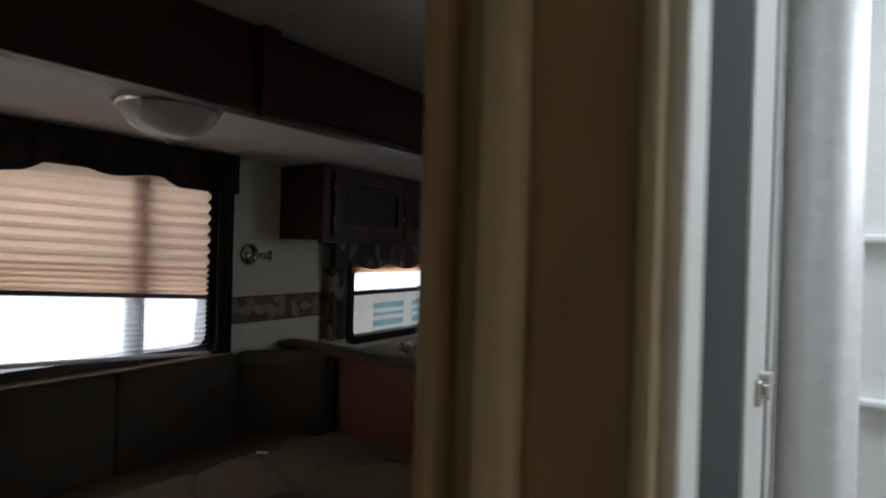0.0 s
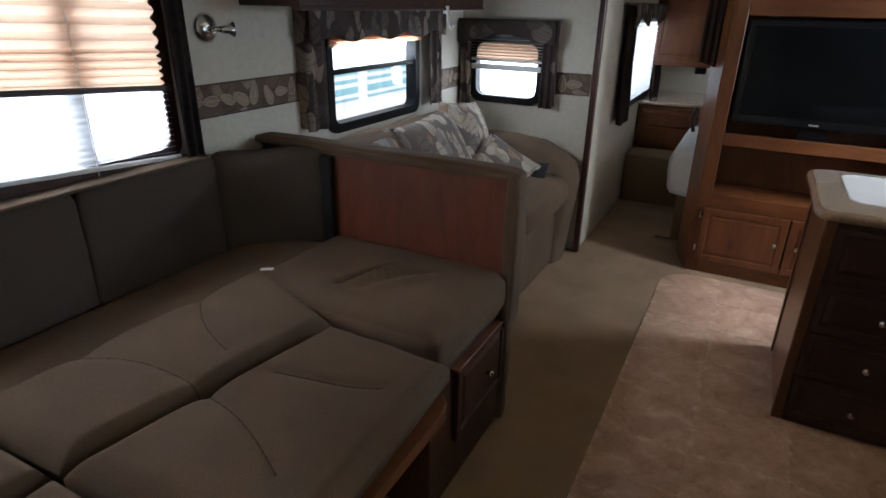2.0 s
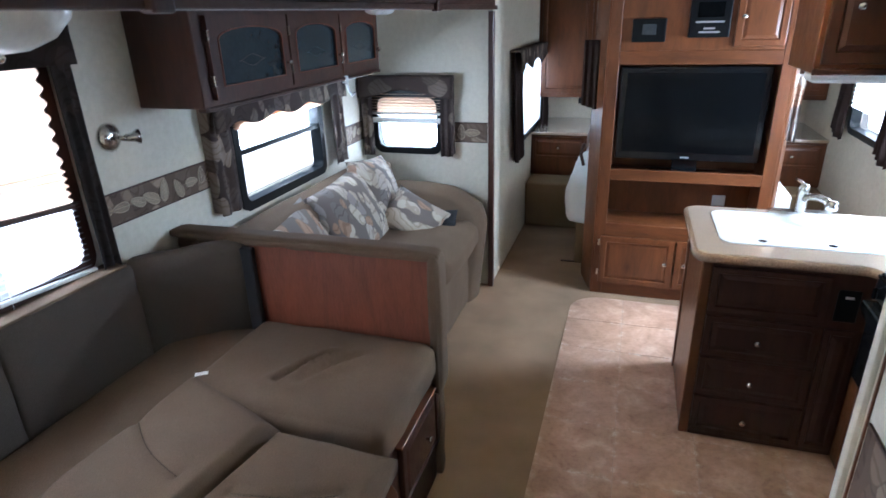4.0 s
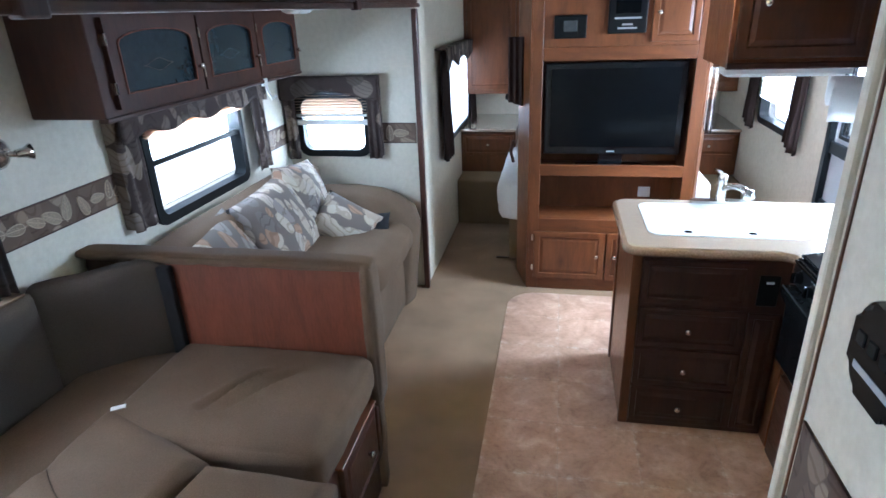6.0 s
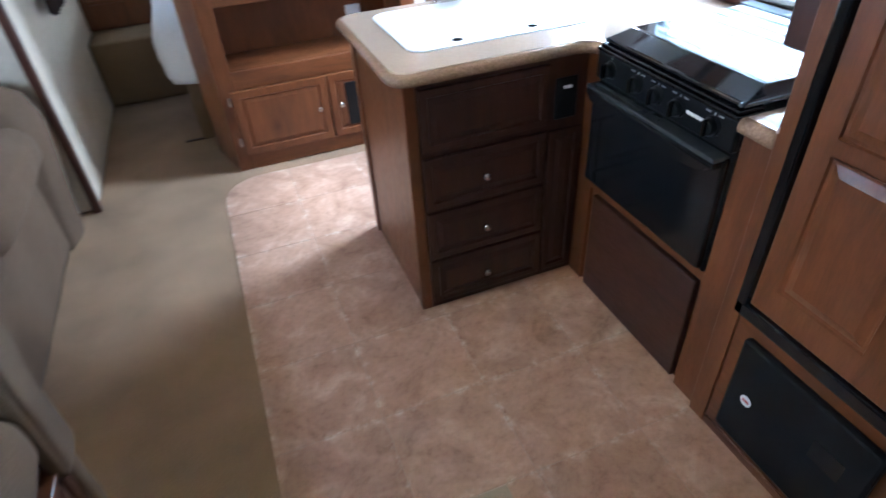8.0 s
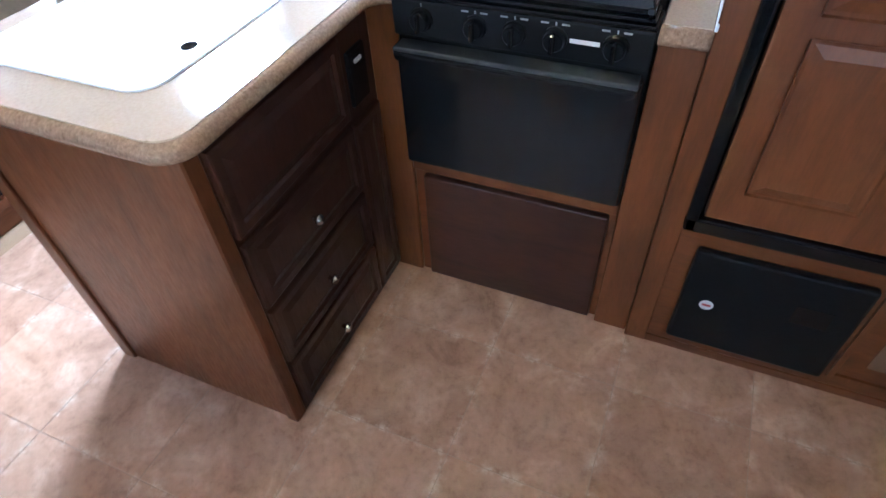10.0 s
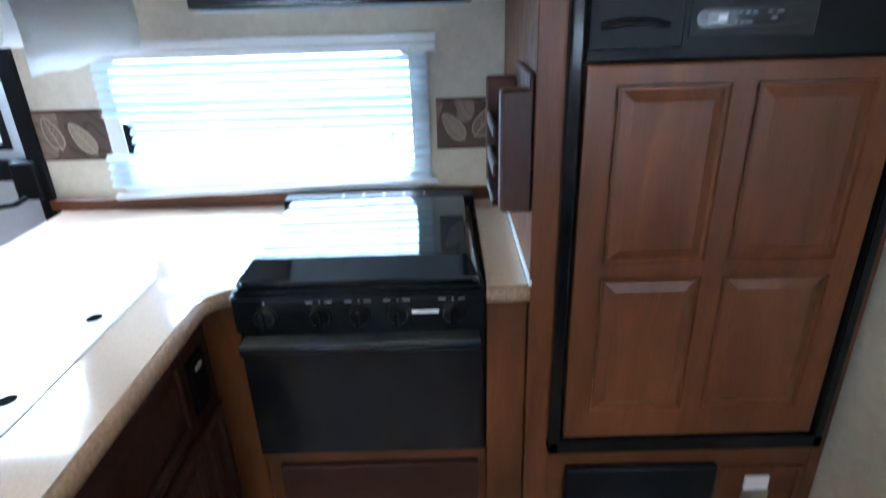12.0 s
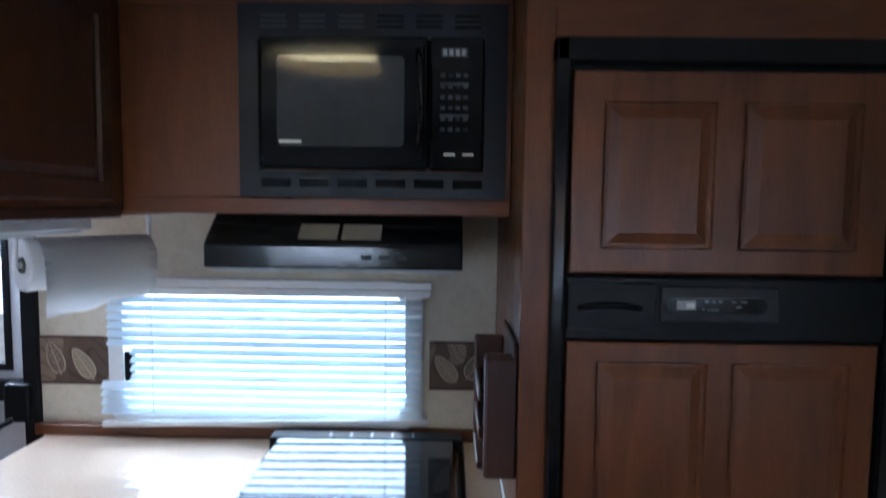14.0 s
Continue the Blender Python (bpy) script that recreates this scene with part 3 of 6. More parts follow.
part("cloth", pleats(0.80, 0.36, face_frame((KX - 0.022, 5.02, 1.51), "-x"), 0.03), WHITE_SHADE, shade5)


def scallop(waves, low=0.62):
    return lambda u: low + (1 - low) * (0.5 + 0.5 * math.cos(2 * math.pi * waves * u))


def valance(label, m, w, h, waves, mat, sides=(), side_w=0.09, deep=0.08):
    """A shaped valance with side drapes; local origin at its upper left corner."""
    v = thing("window_valance", m.translation, label, "valance")
    part("front", cloth(w, h, m @ Matrix.Translation((0, 0, deep)), 4, 0.012, 60, 8, scallop(waves) if isinstance(waves, (int, float)) else waves), mat, v, smooth=True)
    part("top_board", box(0, w, -0.012, 0, 0.0, deep, 0.002, m=m), mat, v)
    for side, length in sides:
        x = 0 if side < 0 else w - side_w
        part("side_drape", cloth(side_w, length, m @ Matrix.Translation((x, -0.012, deep * 0.55)), 2, 0.02, 16, 10, None, seed=side), mat, v, smooth=True)
        part("return", box(0 if side < 0 else w - 0.006, 0.006 if side < 0 else w, -length, 0, 0, deep * 0.6, 0.002, m=m), mat, v)
    return v


def dinette_lobes(u):
    y = abs(-0.05 + 1.56 * u - 0.60)
    pts = ((0.0, 0.174), (0.06, 0.168), (0.18, 0.119), (0.37, 0.148), (0.53, 0.130), (0.63, 0.167), (0.78, 0.168), (1.2, 0.168))
    for (a, p), (b, q) in zip(pts, pts[1:]):
        if y <= b:
            return (p + (q - p) * (0.5 - 0.5 * math.cos(math.pi * (y - a) / (b - a)))) / 0.174
    return 1.0


valance("dark padded valance with side boards round the dinette window", face_frame((SX, -0.05, 1.9055), "+x"), 1.56, 0.174, dinette_lobes, PRINT_BROWN, ((1, 0.91),), 0.075)
valance("dark leaf-print valance and drapes round the sofa window", face_frame((SX, 2.12, 1.545), "+x"), 1.27, 0.150, lambda u: 0.90 + 0.10 * math.cos(8 * math.pi * u), PRINT_DARK, ((-1, 0.52), (1, 0.54)), 0.15)
valance("leaf-print valance and drapes round the small window", face_frame((-2.79, 3.80, 1.485), "-y"), 0.665, 0.145, 1.0, PRINT_DARK, ((-1, 0.53), (1, 0.52)), 0.085)
valance("grey-brown valance and brown curtain at the bedroom window", face_frame((TX, 4.36, 1.60), "+x"), 1.5, 0.16, 3, PRINT_DARK, ())
for y, l in ((4.36, 0.80), (5.72, 0.75)):
    solo("curtain", cloth(0.30, l, face_frame((TX + 0.03, y, 1.58), "+x"), 4, 0.05, 30, 10), CURTAIN, "brown curtain gathered beside the bedroom window", "curtain", "bedroom curtains", smooth=True)
for y in (5.20, 4.27):
    solo("curtain", cloth(0.15, 0.72, face_frame((KX - 0.03, y, 1.62), "-x"), 3, 0.05, 30, 10, lambda u: 0.9 + 0.1 * u), CURTAIN, "brown curtain gathered beside the bedroom window", "curtain", "bedroom curtains", smooth=True)

# wallpaper borders
LEAF_LINE = plain("leaf_outline", (0.40, 0.32, 0.23), 0.6)
LEAF_TONES = [plain("leaf_tone", t, 0.65, grain=0.15) for t in ((0.25, 0.195, 0.135), (0.19, 0.14, 0.10), (0.30, 0.24, 0.165))]
def border(name, m, w, h):
    b = thing(name, m.translation, "brown embossed leaf wallpaper border", "border", "wallpaper borders", "structure")
    part("strip", box(0, w, 0, h, 0.0, 0.003, 0, m=m), BORDER, b)
    for y in (0, h - 0.006):
        part("edge_line", box(0, w, y, y + 0.006, 0.002, 0.0045, 0, m=m), DARKWOOD, b)
    rnd = random.Random(name)
    x = 0.05
    while x < w - 0.03:
        c, a, r = (x, h * rnd.uniform(0.40, 0.60)), rnd.uniform(0, 180), h * rnd.uniform(0.25, 0.33)
        lm = m @ Matrix.Translation((c[0], c[1], 0.004)) @ Matrix.Rotation(radians(a), 4, "Z")
        leaf = [(r * 1.15 * math.cos(2 * math.pi * k / 16), 0.55 * r * math.sin(2 * math.pi * k / 16) * (1 - 0.3 * math.cos(2 * math.pi * k / 16))) for k in range(17)]
        if 0.002 < c[0] - r and c[0] + r < w:
            own = tube([(u, v, 0) for u, v in leaf], 0.0022, 5, m=lm)
            tube([(-r * 1.3, 0, 0), (r, 0, 0)], 0.0018, 5, own, lm)
            for k in (-0.5, -0.1, 0.3):
                for s in (1, -1):
                    tube([(k * r, 0, 0), ((k + 0.35) * r, 0.3 * r * s, 0)], 0.0012, 4, own, lm)
            part("embossed_leaf", own, LEAF_LINE, b)
            part("leaf_blade", slab(leaf[:-1], -0.001, 0.0005, lm), LEAF_TONES[rnd.randrange(3)], b)
        x += h * rnd.uniform(0.48, 0.68)
    return b


border("trim_border_slide", face_frame((SX, 1.49, 1.15), "+x"), 0.76, 0.125)
border("trim_border_corner", face_frame((SX, 3.43, 1.05), "+x"), 0.36, 0.13)
border("trim_border_end_left", face_frame((SX, 3.80, 1.045), "-y"), 0.10, 0.135)
border("trim_border_end_right", face_frame((-2.13, 3.80, 1.045), "-y"), 0.23, 0.135)
border("trim_border_kitchen_left", face_frame((KX, 3.09, 1.075), "-x"), 0.25, 0.15)
border("trim_border_kitchen_right", face_frame((KX, 1.89, 1.075), "-x"), 0.20, 0.15)
border("trim_border_hall", face_frame((-0.59, 0.894, 1.08), "-x"), 0.774, 0.16)


# ---- small hardware ----
def knob(parent, p, facing, r=0.014):
    """A nickel knob on a short stem."""
    return part("knob", lathe([(0.006, 0), (0.005, 0.012), (r, 0.016), (r * 1.05, 0.021), (r * 0.7, 0.027), (0, 0.029)], face_frame(p, facing), 14), CHROME, parent, "brushed nickel knob", smooth=True)


def front(parent, name, m, w, h, mat, facing, knob_at=None, stile=0.045, label="", flat=False):
    d = part(name, panel_board(w, h, m, 0.018, stile, flat), mat, parent, label)
    if knob_at:
        knob(d, m @ Vector((knob_at[0], knob_at[1], 0.018)), facing)
    return d


# ---- kitchen ----
# peninsula cabinet with four drawers
isl = thing("kitchen_cabinet", (-0.34, 2.74, 0), "cherry peninsula cabinet with four drawer fronts", "cabinet", "kitchen cabinets")
part("body", box(-0.648, 0.0, 2.44, 3.04, 0, 0.88, 0.003), CHERRY, isl)
part("corner_stile", box(-0.654, -0.613, 2.434, 2.47, 0, 0.88, 0.004), CHERRY, isl)
# shade on this front is put into its colour, darker wood than the body
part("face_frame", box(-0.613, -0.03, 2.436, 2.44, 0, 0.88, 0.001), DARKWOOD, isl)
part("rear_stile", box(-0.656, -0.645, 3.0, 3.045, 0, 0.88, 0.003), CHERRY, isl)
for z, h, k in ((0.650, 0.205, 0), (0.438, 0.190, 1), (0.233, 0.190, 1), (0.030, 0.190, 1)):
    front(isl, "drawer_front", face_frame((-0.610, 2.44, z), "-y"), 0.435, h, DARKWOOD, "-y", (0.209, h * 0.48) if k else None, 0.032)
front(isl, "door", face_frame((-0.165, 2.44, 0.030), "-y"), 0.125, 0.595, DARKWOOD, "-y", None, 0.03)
part("outlet_plate", box(-0.145, -0.065, 2.428, 2.44, 0.66, 0.80, 0.004), BLACK, isl, "black outlet plate")
part("outlet_switch", box(-0.12, -0.09, 2.424, 2.43, 0.765, 0.775, 0.001), WHITE, isl)

# range cabinet
rc = thing("kitchen_cabinet", (0.25, 2.0, 0), "cherry range cabinet with a wide dark drawer front below the oven", "cabinet", "kitchen cabinets")
part("side_panel", box(-0.042, 0.54, 1.6925, 1.785, 0, 0.88, 0.002), CHERRY, rc)
part("side_panel", box(-0.03, 0.54, 2.35, 2.436, 0, 0.88, 0.003), CHERRY, rc)
part("bottom_rail", box(-0.03, 0.50, 1.785, 2.35, 0.415, 0.455, 0.003), CHERRY_Y, rc)
part("kick_board", box(-0.02, 0.0, 1.785, 2.35, 0.0, 0.415, 0.003), CHERRY_Y, rc)
part("drawer_front", box(-0.042, -0.02, 1.805, 2.315, 0.012, 0.408, 0.005, 2), DARKWOOD_Y, rc, "dark wide drawer front")
part("corner_body", box(0.0, 0.54, 2.436, 3.04, 0, 0.88, 0.003), CHERRY, rc)

# worktop, sink cover and backsplash lip
def corner(cx, cy, r, a0, a1, n=6):
    return [(cx + r * math.cos(radians(a0 + (a1 - a0) * k / n)), cy + r * math.sin(radians(a0 + (a1 - a0) * k / n))) for k in range(n + 1)]


top_l = corner(-0.63, 2.46, 0.05, 270, 180) + corner(-0.63, 3.02, 0.05, 180, 90) + [(0.555, 3.07), (0.555, 2.352), (-0.03, 2.352)] + corner(-0.10, 2.34, 0.07, 0, 90)
wt = thing("worktop", (0, 2.7, 0.88), "beige laminate worktop with a speckled rounded edge", "worktop")
part("top", slab(top_l[::-1], 0.8805, 0.919, None, 0.006), LAMINATE, wt)
edge_l = corner(-0.63, 3.02, 0.05, 90, 180) + corner(-0.63, 2.46, 0.05, 180, 270) + corner(-0.10, 2.34, 0.07, 90, 10)
part("edge", tube([(x, y, 0.8975) for x, y in edge_l], 0.0195, 12), EDGE, wt, "speckled brown rounded edge", smooth=True)
wt2 = thing("worktop", (0.25, 1.74, 0.88), "narrow beige laminate worktop beside the range", "worktop")
part("top", box(-0.05, 0.555, 1.692, 1.786, 0.8805, 0.919, 0.004), LAMINATE, wt2)
part("edge", tube([(-0.05, 1.692, 0.898), (-0.05, 1.786, 0.898)], 0.02, 10), EDGE, wt2, smooth=True)
part("white_trim", box(-0.06, 0.5, 1.688, 1.694, 0.92, 0.935, 0.001), WHITE, wt2)
solo("backsplash", box(0.536, 0.558, 1.69, 3.10, 0.9195, 0.955, 0.004), CHERRY_Y, "low wooden backsplash lip along the worktop", "backsplash")

sink = thing("sink_cover", (-0.23, 2.79, 0.92), "white two-piece sink cover set in the worktop", "sink cover")
part("board", slab([(x - 0.25, y + 2.775) for x, y in rounded_outline(0.66, 0.46, 0.06)], 0.9192, 0.9235, None, 0.002), WHITE, sink)
for x in (-0.412, -0.15):
    part("finger_hole", slab([(x + 0.017 * math.cos(2 * math.pi * k / 18), 2.592 + 0.015 * math.sin(2 * math.pi * k / 18)) for k in range(18)], 0.9215, 0.9243), plain("hole_shadow", (0.01, 0.01, 0.01), 0.9, 0, 0.0), sink)

fa = thing("faucet", (-0.18, 3.03, 0.92), "chrome single-lever kitchen faucet", "faucet")
part("base_plate", slab([(x - 0.185, y + 3.03) for x, y in rounded_outline(0.28, 0.055, 0.025)], 0.9195, 0.935, None, 0.005), CHROME, fa, smooth=False)
part("body", lathe([(0.026, 0.93), (0.024, 0.98), (0.022, 1.03), (0.026, 1.05), (0.018, 1.065), (0, 1.07)], Matrix.Translation((-0.185, 3.03, 0)), 18), CHROME, fa, smooth=True)
part("spout", tube([(-0.185, 3.03, 0.99), (-0.165, 2.995, 1.015), (-0.14, 2.95, 1.028), (-0.115, 2.915, 1.025), (-0.102, 2.895, 1.005)], 0.016, 12), CHROME, fa, smooth=True)
part("lever", tube([(-0.185, 3.03, 1.06), (-0.195, 3.045, 1.072), (-0.215, 3.07, 1.080)], 0.008, 8), CHROME, fa, smooth=True)
part("spray_head", lathe([(0, 0), (0.022, 0.003), (0.028, 0.02), (0.02, 0.045), (0, 0.05)], Matrix.Translation((-0.098, 2.885, 0.985)), 14), CHROME, fa, smooth=True)

# range
rg = thing("kitchen_range", (0.2, 2.067, 0.455), "black built-in gas range with a glass lid", "range")
R0, R1 = 1.789, 2.347
part("body", box(-0.045, 0.50, R0, R1, 0.456, 0.905, 0.004), BLACK, rg)
part("oven_door", box(-0.068, -0.046, R0 + 0.004, R1 - 0.004, 0.472, 0.806, 0.008, 2), BLACK_GLOSS, rg, "glossy black oven door")
part("door_handle", slab([(-0.268, 0.0), *[(0.268 * math.sin(radians(9 * k)), -0.014 - 0.034 * math.cos(radians(9 * k))) for k in range(-10, 11)], (0.268, 0.0)], 0.0, 0.034, face_frame((-0.068, 2.068, 0.800), "-x"), 0.010, 4), BLACK_GLOSS, rg, "bowed black oven door handle")
pan = box(-0.062, -0.040, R0, R1, 0.822, 0.905, 0.005, 2)
part("control_panel", pan, BLACK, rg)
part("door_lip", box(-0.098, -0.046, R0 + 0.010, R1 - 0.010, 0.7985, 0.811, 0.005, 3), GREY_GLASS, rg, "glossy strip along the top of the oven door")
for y in (2.275, 2.152, 2.066, 1.981, 1.860):
    KM = face_frame((-0.062, y, 0.866), "-x")
    kn = part("burner_knob", lathe([(0.026, 0), (0.026, 0.004), (0.022, 0.008), (0.0205, 0.020), (0.018, 0.023), (0, 0.023)], KM, 22), BLACK, rg)
    part("grip", box(-0.005, 0.005, -0.021, 0.021, 0.016, 0.034, 0.003, m=KM), BLACK_GLOSS, kn)
    part("tick", box(-0.0015, 0.0015, 0.0275, 0.0345, 0, 0.0008, 0, m=KM), GREY, kn, "pale printed tick")
    for dx in ((-0.022, 0.020) if y < 2.2 else ()):
        part("print", box(dx - 0.009, dx + 0.007, 0.029, 0.0325, 0, 0.0008, 0, m=KM), GREY, kn, "small pale print")
part("maker_mark", box(-0.030, 0.030, -0.004, 0.005, 0, 0.001, 0, m=face_frame((-0.062, 1.921, 0.866), "-x")), WHITE, rg, "small white maker's mark")
part("front_rail", box(-0.066, 0.02, R0, R1, 0.905, 0.916, 0.004, 2), BLACK_GLOSS, rg)
part("upper_rail", box(-0.058, 0.02, R0 + 0.006, R1 - 0.006, 0.917, 0.9255, 0.004, 2), BLACK_GLOSS, rg)
own = bmesh.new()
lo = [own.verts.new(p) for p in ((-0.045, R0 + 0.012, 0.926), (0.445, R0 + 0.012, 0.926), (0.445, R1 - 0.012, 0.926), (-0.045, R1 - 0.012, 0.926))]
mid = [own.verts.new((v.co.x, v.co.y, 0.940)) for v in lo]
hi = [own.verts.new(p) for p in ((0.025, R0 + 0.035, 0.966), (0.435, R0 + 0.03, 0.966), (0.435, R1 - 0.03, 0.966), (0.025, R1 - 0.035, 0.966))]
for ra, rb in ((lo, mid), (mid, hi)):
    for k in range(4):
        own.faces.new((ra[k], ra[(k + 1) % 4], rb[(k + 1) % 4], rb[k]))
own.faces.new(lo[::-1])
own.faces.new(hi)
bmesh.ops.bevel(own, geom=own.edges[:], offset=0.004, segments=2, profile=0.5, affect="EDGES")
lid = part("lid", own, LID, rg, "raised black lid with a glossy sloping front")
for y in (R0 + 0.02, R1 - 0.02):
    part("lid_clip", box(-0.052, -0.040, y - 0.006, y + 0.006, 0.93, 0.942, 0.003), GREY_GLASS, rg)
part("back_vent", box(0.44, 0.50, R0, R1, 0.905, 0.965, 0.005), BLACK, rg)
for k in range(5):
    part("vent_slot", box(0.455, 0.485, 1.93 + 0.06 * k, 1.935 + 0.06 * k, 0.9645, 0.9665, 0), GREY, rg)

# refrigerator in its tall cabinet
fc = thing("refrigerator_cabinet", (0.25, 1.31, 0), "tall cherry cabinet round the refrigerator", "cabinet", "kitchen cabinets")
part("side_panel", box(-0.05, 0.556, 1.64, 1.69, 0, H - 0.003, 0.003), CHERRY, fc)
part("side_panel", box(-0.05, 0.556, 0.937, 0.972, 0, H - 0.003, 0.003), CHERRY, fc)
part("face_stile", box(-0.058, -0.05, 1.635, 1.692, 0, H - 0.003, 0.002), CHERRY, fc)
part("top_panel", box(-0.05, 0.2, 0.972, 1.64, 1.955, H - 0.003, 0.003), CHERRY_Y, fc)
part("top_rail", box(-0.058, -0.05, 0.972, 1.635, 2.09, H - 0.004, 0.002), CHERRY_Y, fc)
part("lower_panel", box(-0.05, 0.3, 0.972, 1.64, 0.0, 0.466, 0.003), CHERRY_Y, fc)
part("lower_frame", box(-0.056, -0.05, 0.972, 1.64, 0.0, 0.03, 0.002), CHERRY_Y, fc)
hp = part("furnace_door", box(-0.075, -0.05, 1.205, 1.588, 0.070, 0.405, 0.008, 2), BLACK, fc, "black furnace access door")
part("round_sticker", slab([(0.017 * math.cos(2 * math.pi * k / 20), 0.017 * math.sin(2 * math.pi * k / 20)) for k in range(20)], 0, 0.0008, face_frame((-0.075, 1.523, 0.232), "-x")), WHITE, hp, "small round white sticker")
part("sticker_print", box(-0.01, 0.01, -0.004, 0.004, 0.0008, 0.0014, 0, m=face_frame((-0.075, 1.523, 0.232), "-x")), plain("red_print", (0.5, 0.08, 0.08), 0.5), hp)
part("latch_mark", box(-0.04, 0.04, -0.03, 0.03, 0, 0.0015, 0.0005, m=face_frame((-0.075, 1.30, 0.28), "-x")), BLACK_GLOSS, hp)
part("register_frame", ring([(-0.104, -0.158), (0.104, -0.158), (0.104, 0.158), (-0.104, 0.158)], [(-0.090, -0.144), (0.090, -0.144), (0.090, 0.144), (-0.090, 0.144)], 0, 0.009, face_frame((-0.05, 1.083, 0.225), "-x")), CHERRY, fc)
part("steel_plate", box(-0.056, -0.05, 1.052, 1.124, 0.135, 0.300, 0.002), CHROME, fc, "worn steel cover plate")
part("white_label", box(-0.0575, -0.05, 1.060, 1.121, 0.306, 0.350, 0.001), WHITE, fc, "white paper label")

fr = thing("refrigerator", (0.2, 1.305, 0.467), "built-in refrigerator with cherry raised-panel doors and black trim", "refrigerator")
FY0, FY1 = 0.974, 1.638
part("carcass", box(-0.045, 0.53, FY0, FY1, 0.467, 1.953, 0.002), BLACK, fr)
for y0, y1 in ((FY1 - 0.028, FY1), (FY0, FY0 + 0.028)):
    part("side_trim", box(-0.085, -0.045, y0, y1, 0.467, 1.953, 0.006, 2), BLACK_GLOSS, fr)
part("top_trim", box(-0.085, -0.045, FY0, FY1, 1.905, 1.953, 0.006, 2), BLACK_GLOSS, fr)
part("bottom_trim", box(-0.085, -0.045, FY0, FY1, 0.467, 0.507, 0.006, 2), BLACK_GLOSS, fr)
part("control_strip", box(-0.080, -0.045, FY0 + 0.028, FY1 - 0.028, 1.383, 1.507, 0.004), BLACK, fr)


def refrigerator_door(z0, z1, fields):
    w = FY1 - FY0 - 0.070
    m = face_frame((-0.045, FY1 - 0.035, z0), "-x")
    d = part("door", panel_board(w, z1 - z0, m, 0.035, 0.05, True), CHERRY, fr, "cherry raised-panel refrigerator door")
    for x0, x1, y0, y1 in fields:
        own = bmesh.new()
        bmesh.ops.create_grid(own, x_segments=1, y_segments=1, size=0.5, matrix=Matrix.Translation(((x0 + x1) / 2, (y0 + y1) / 2, 0.0352)) @ Matrix.Diagonal((x1 - x0, y1 - y0, 1, 1)))
        for thick, deep in ((0.004, -0.006), (0.010, 0.0), (0.03, 0.008)):
            f = max(own.faces, key=lambda q: q.calc_area())
            bmesh.ops.inset_individual(own, faces=[f], thickness=thick, depth=deep)
        bmesh.ops.transform(own, matrix=m @ Matrix.Translation((0, 0, 0.0065)), verts=own.verts[:])
        part("raised_field", own, CHERRY, d)


refrigerator_door(1.512, 1.892, ((0.058, 0.265, 0.048, 0.322), (0.318, 0.535, 0.048, 0.322)))
refrigerator_door(0.515, 1.380, ((0.058, 0.268, 0.465, 0.828), (0.318, 0.538, 0.465, 0.828), (0.058, 0.268, 0.085, 0.428), (0.318, 0.538, 0.085, 0.428)))
part("pull_recess", box(-0.083, -0.079, 1.437, 1.606, 1.405, 1.495, 0.002), BLACK, fr)
part("door_pull", tube([(-0.084, 1.585, 1.446), (-0.090, 1.568, 1.449), (-0.094, 1.552, 1.453), (-0.095, 1.525, 1.454), (-0.094, 1.498, 1.453), (-0.090, 1.482, 1.449), (-0.084, 1.465, 1.446)], 0.005, 8), BLACK, fr, smooth=True)
CM = face_frame((-0.080, 1.317, 1.456), "-x")
cpn = part("control_panel", box(-0.112, 0.112, -0.034, 0.034, 0, 0.005, 0.002, m=CM), plain("charcoal_plastic", (0.022, 0.022, 0.023), 0.4, 0, 0.25, 0.1), fr, "charcoal control panel")
part("capsule", slab(rounded_outline(0.19, 0.030, 0.0145), 0.005, 0.0062, CM @ Matrix.Translation((-0.006, -0.002, 0))), BLACK_GLOSS, cpn)
part("display", box(-0.082, -0.046, -0.010, 0.008, 0.0062, 0.0074, 0, m=CM), GREY, cpn, "small pale display")
part("display_bar", box(-0.064, -0.049, -0.006, 0.003, 0.0074, 0.0080, 0, m=CM), WHITE, cpn)
for x0, w, j in ((-0.030, 0.008, 0.006), (-0.016, 0.007, 0.006), (-0.004, 0.008, 0.006), (0.022, 0.008, 0.006), (0.038, 0.012, 0.006), (-0.034, 0.005, -0.009), (-0.024, 0.022, -0.010), (0.030, 0.010, -0.004)):
    part("label_bar", box(x0, x0 + w, j - 0.0012, j + 0.0012, 0.0062, 0.0070, 0, m=CM), GREY, cpn)

# overhead cabinets and microwave
mc = thing("overhead_cabinet", (0.36, 2.14, 1.61), "cherry overhead cabinet round the microwave", "cabinet", "overhead cabinets")
part("body", box(0.19, 0.556, 1.693, 2.60, 1.635, H - 0.003, 0.003), CHERRY, mc)
part("lower_rail", box(0.173, 0.20, 1.693, 2.60, 1.612, 1.652, 0.003), CHERRY_Y, mc)
part("upper_rail", box(0.173, 0.20, 1.693, 2.60, 2.09, H - 0.003, 0.003), CHERRY_Y, mc)
part("stile", box(0.173, 0.20, 2.32, 2.598, 1.652, 2.09, 0.002), CHERRY, mc)
part("stile", box(0.173, 0.20, 1.693, 1.708, 1.652, 2.09, 0.002), CHERRY, mc)
oc = thing("overhead_cabinet", (0.1, 2.8, 1.6), "dark cherry overhead cabinet above the peninsula", "cabinet", "overhead cabinets")
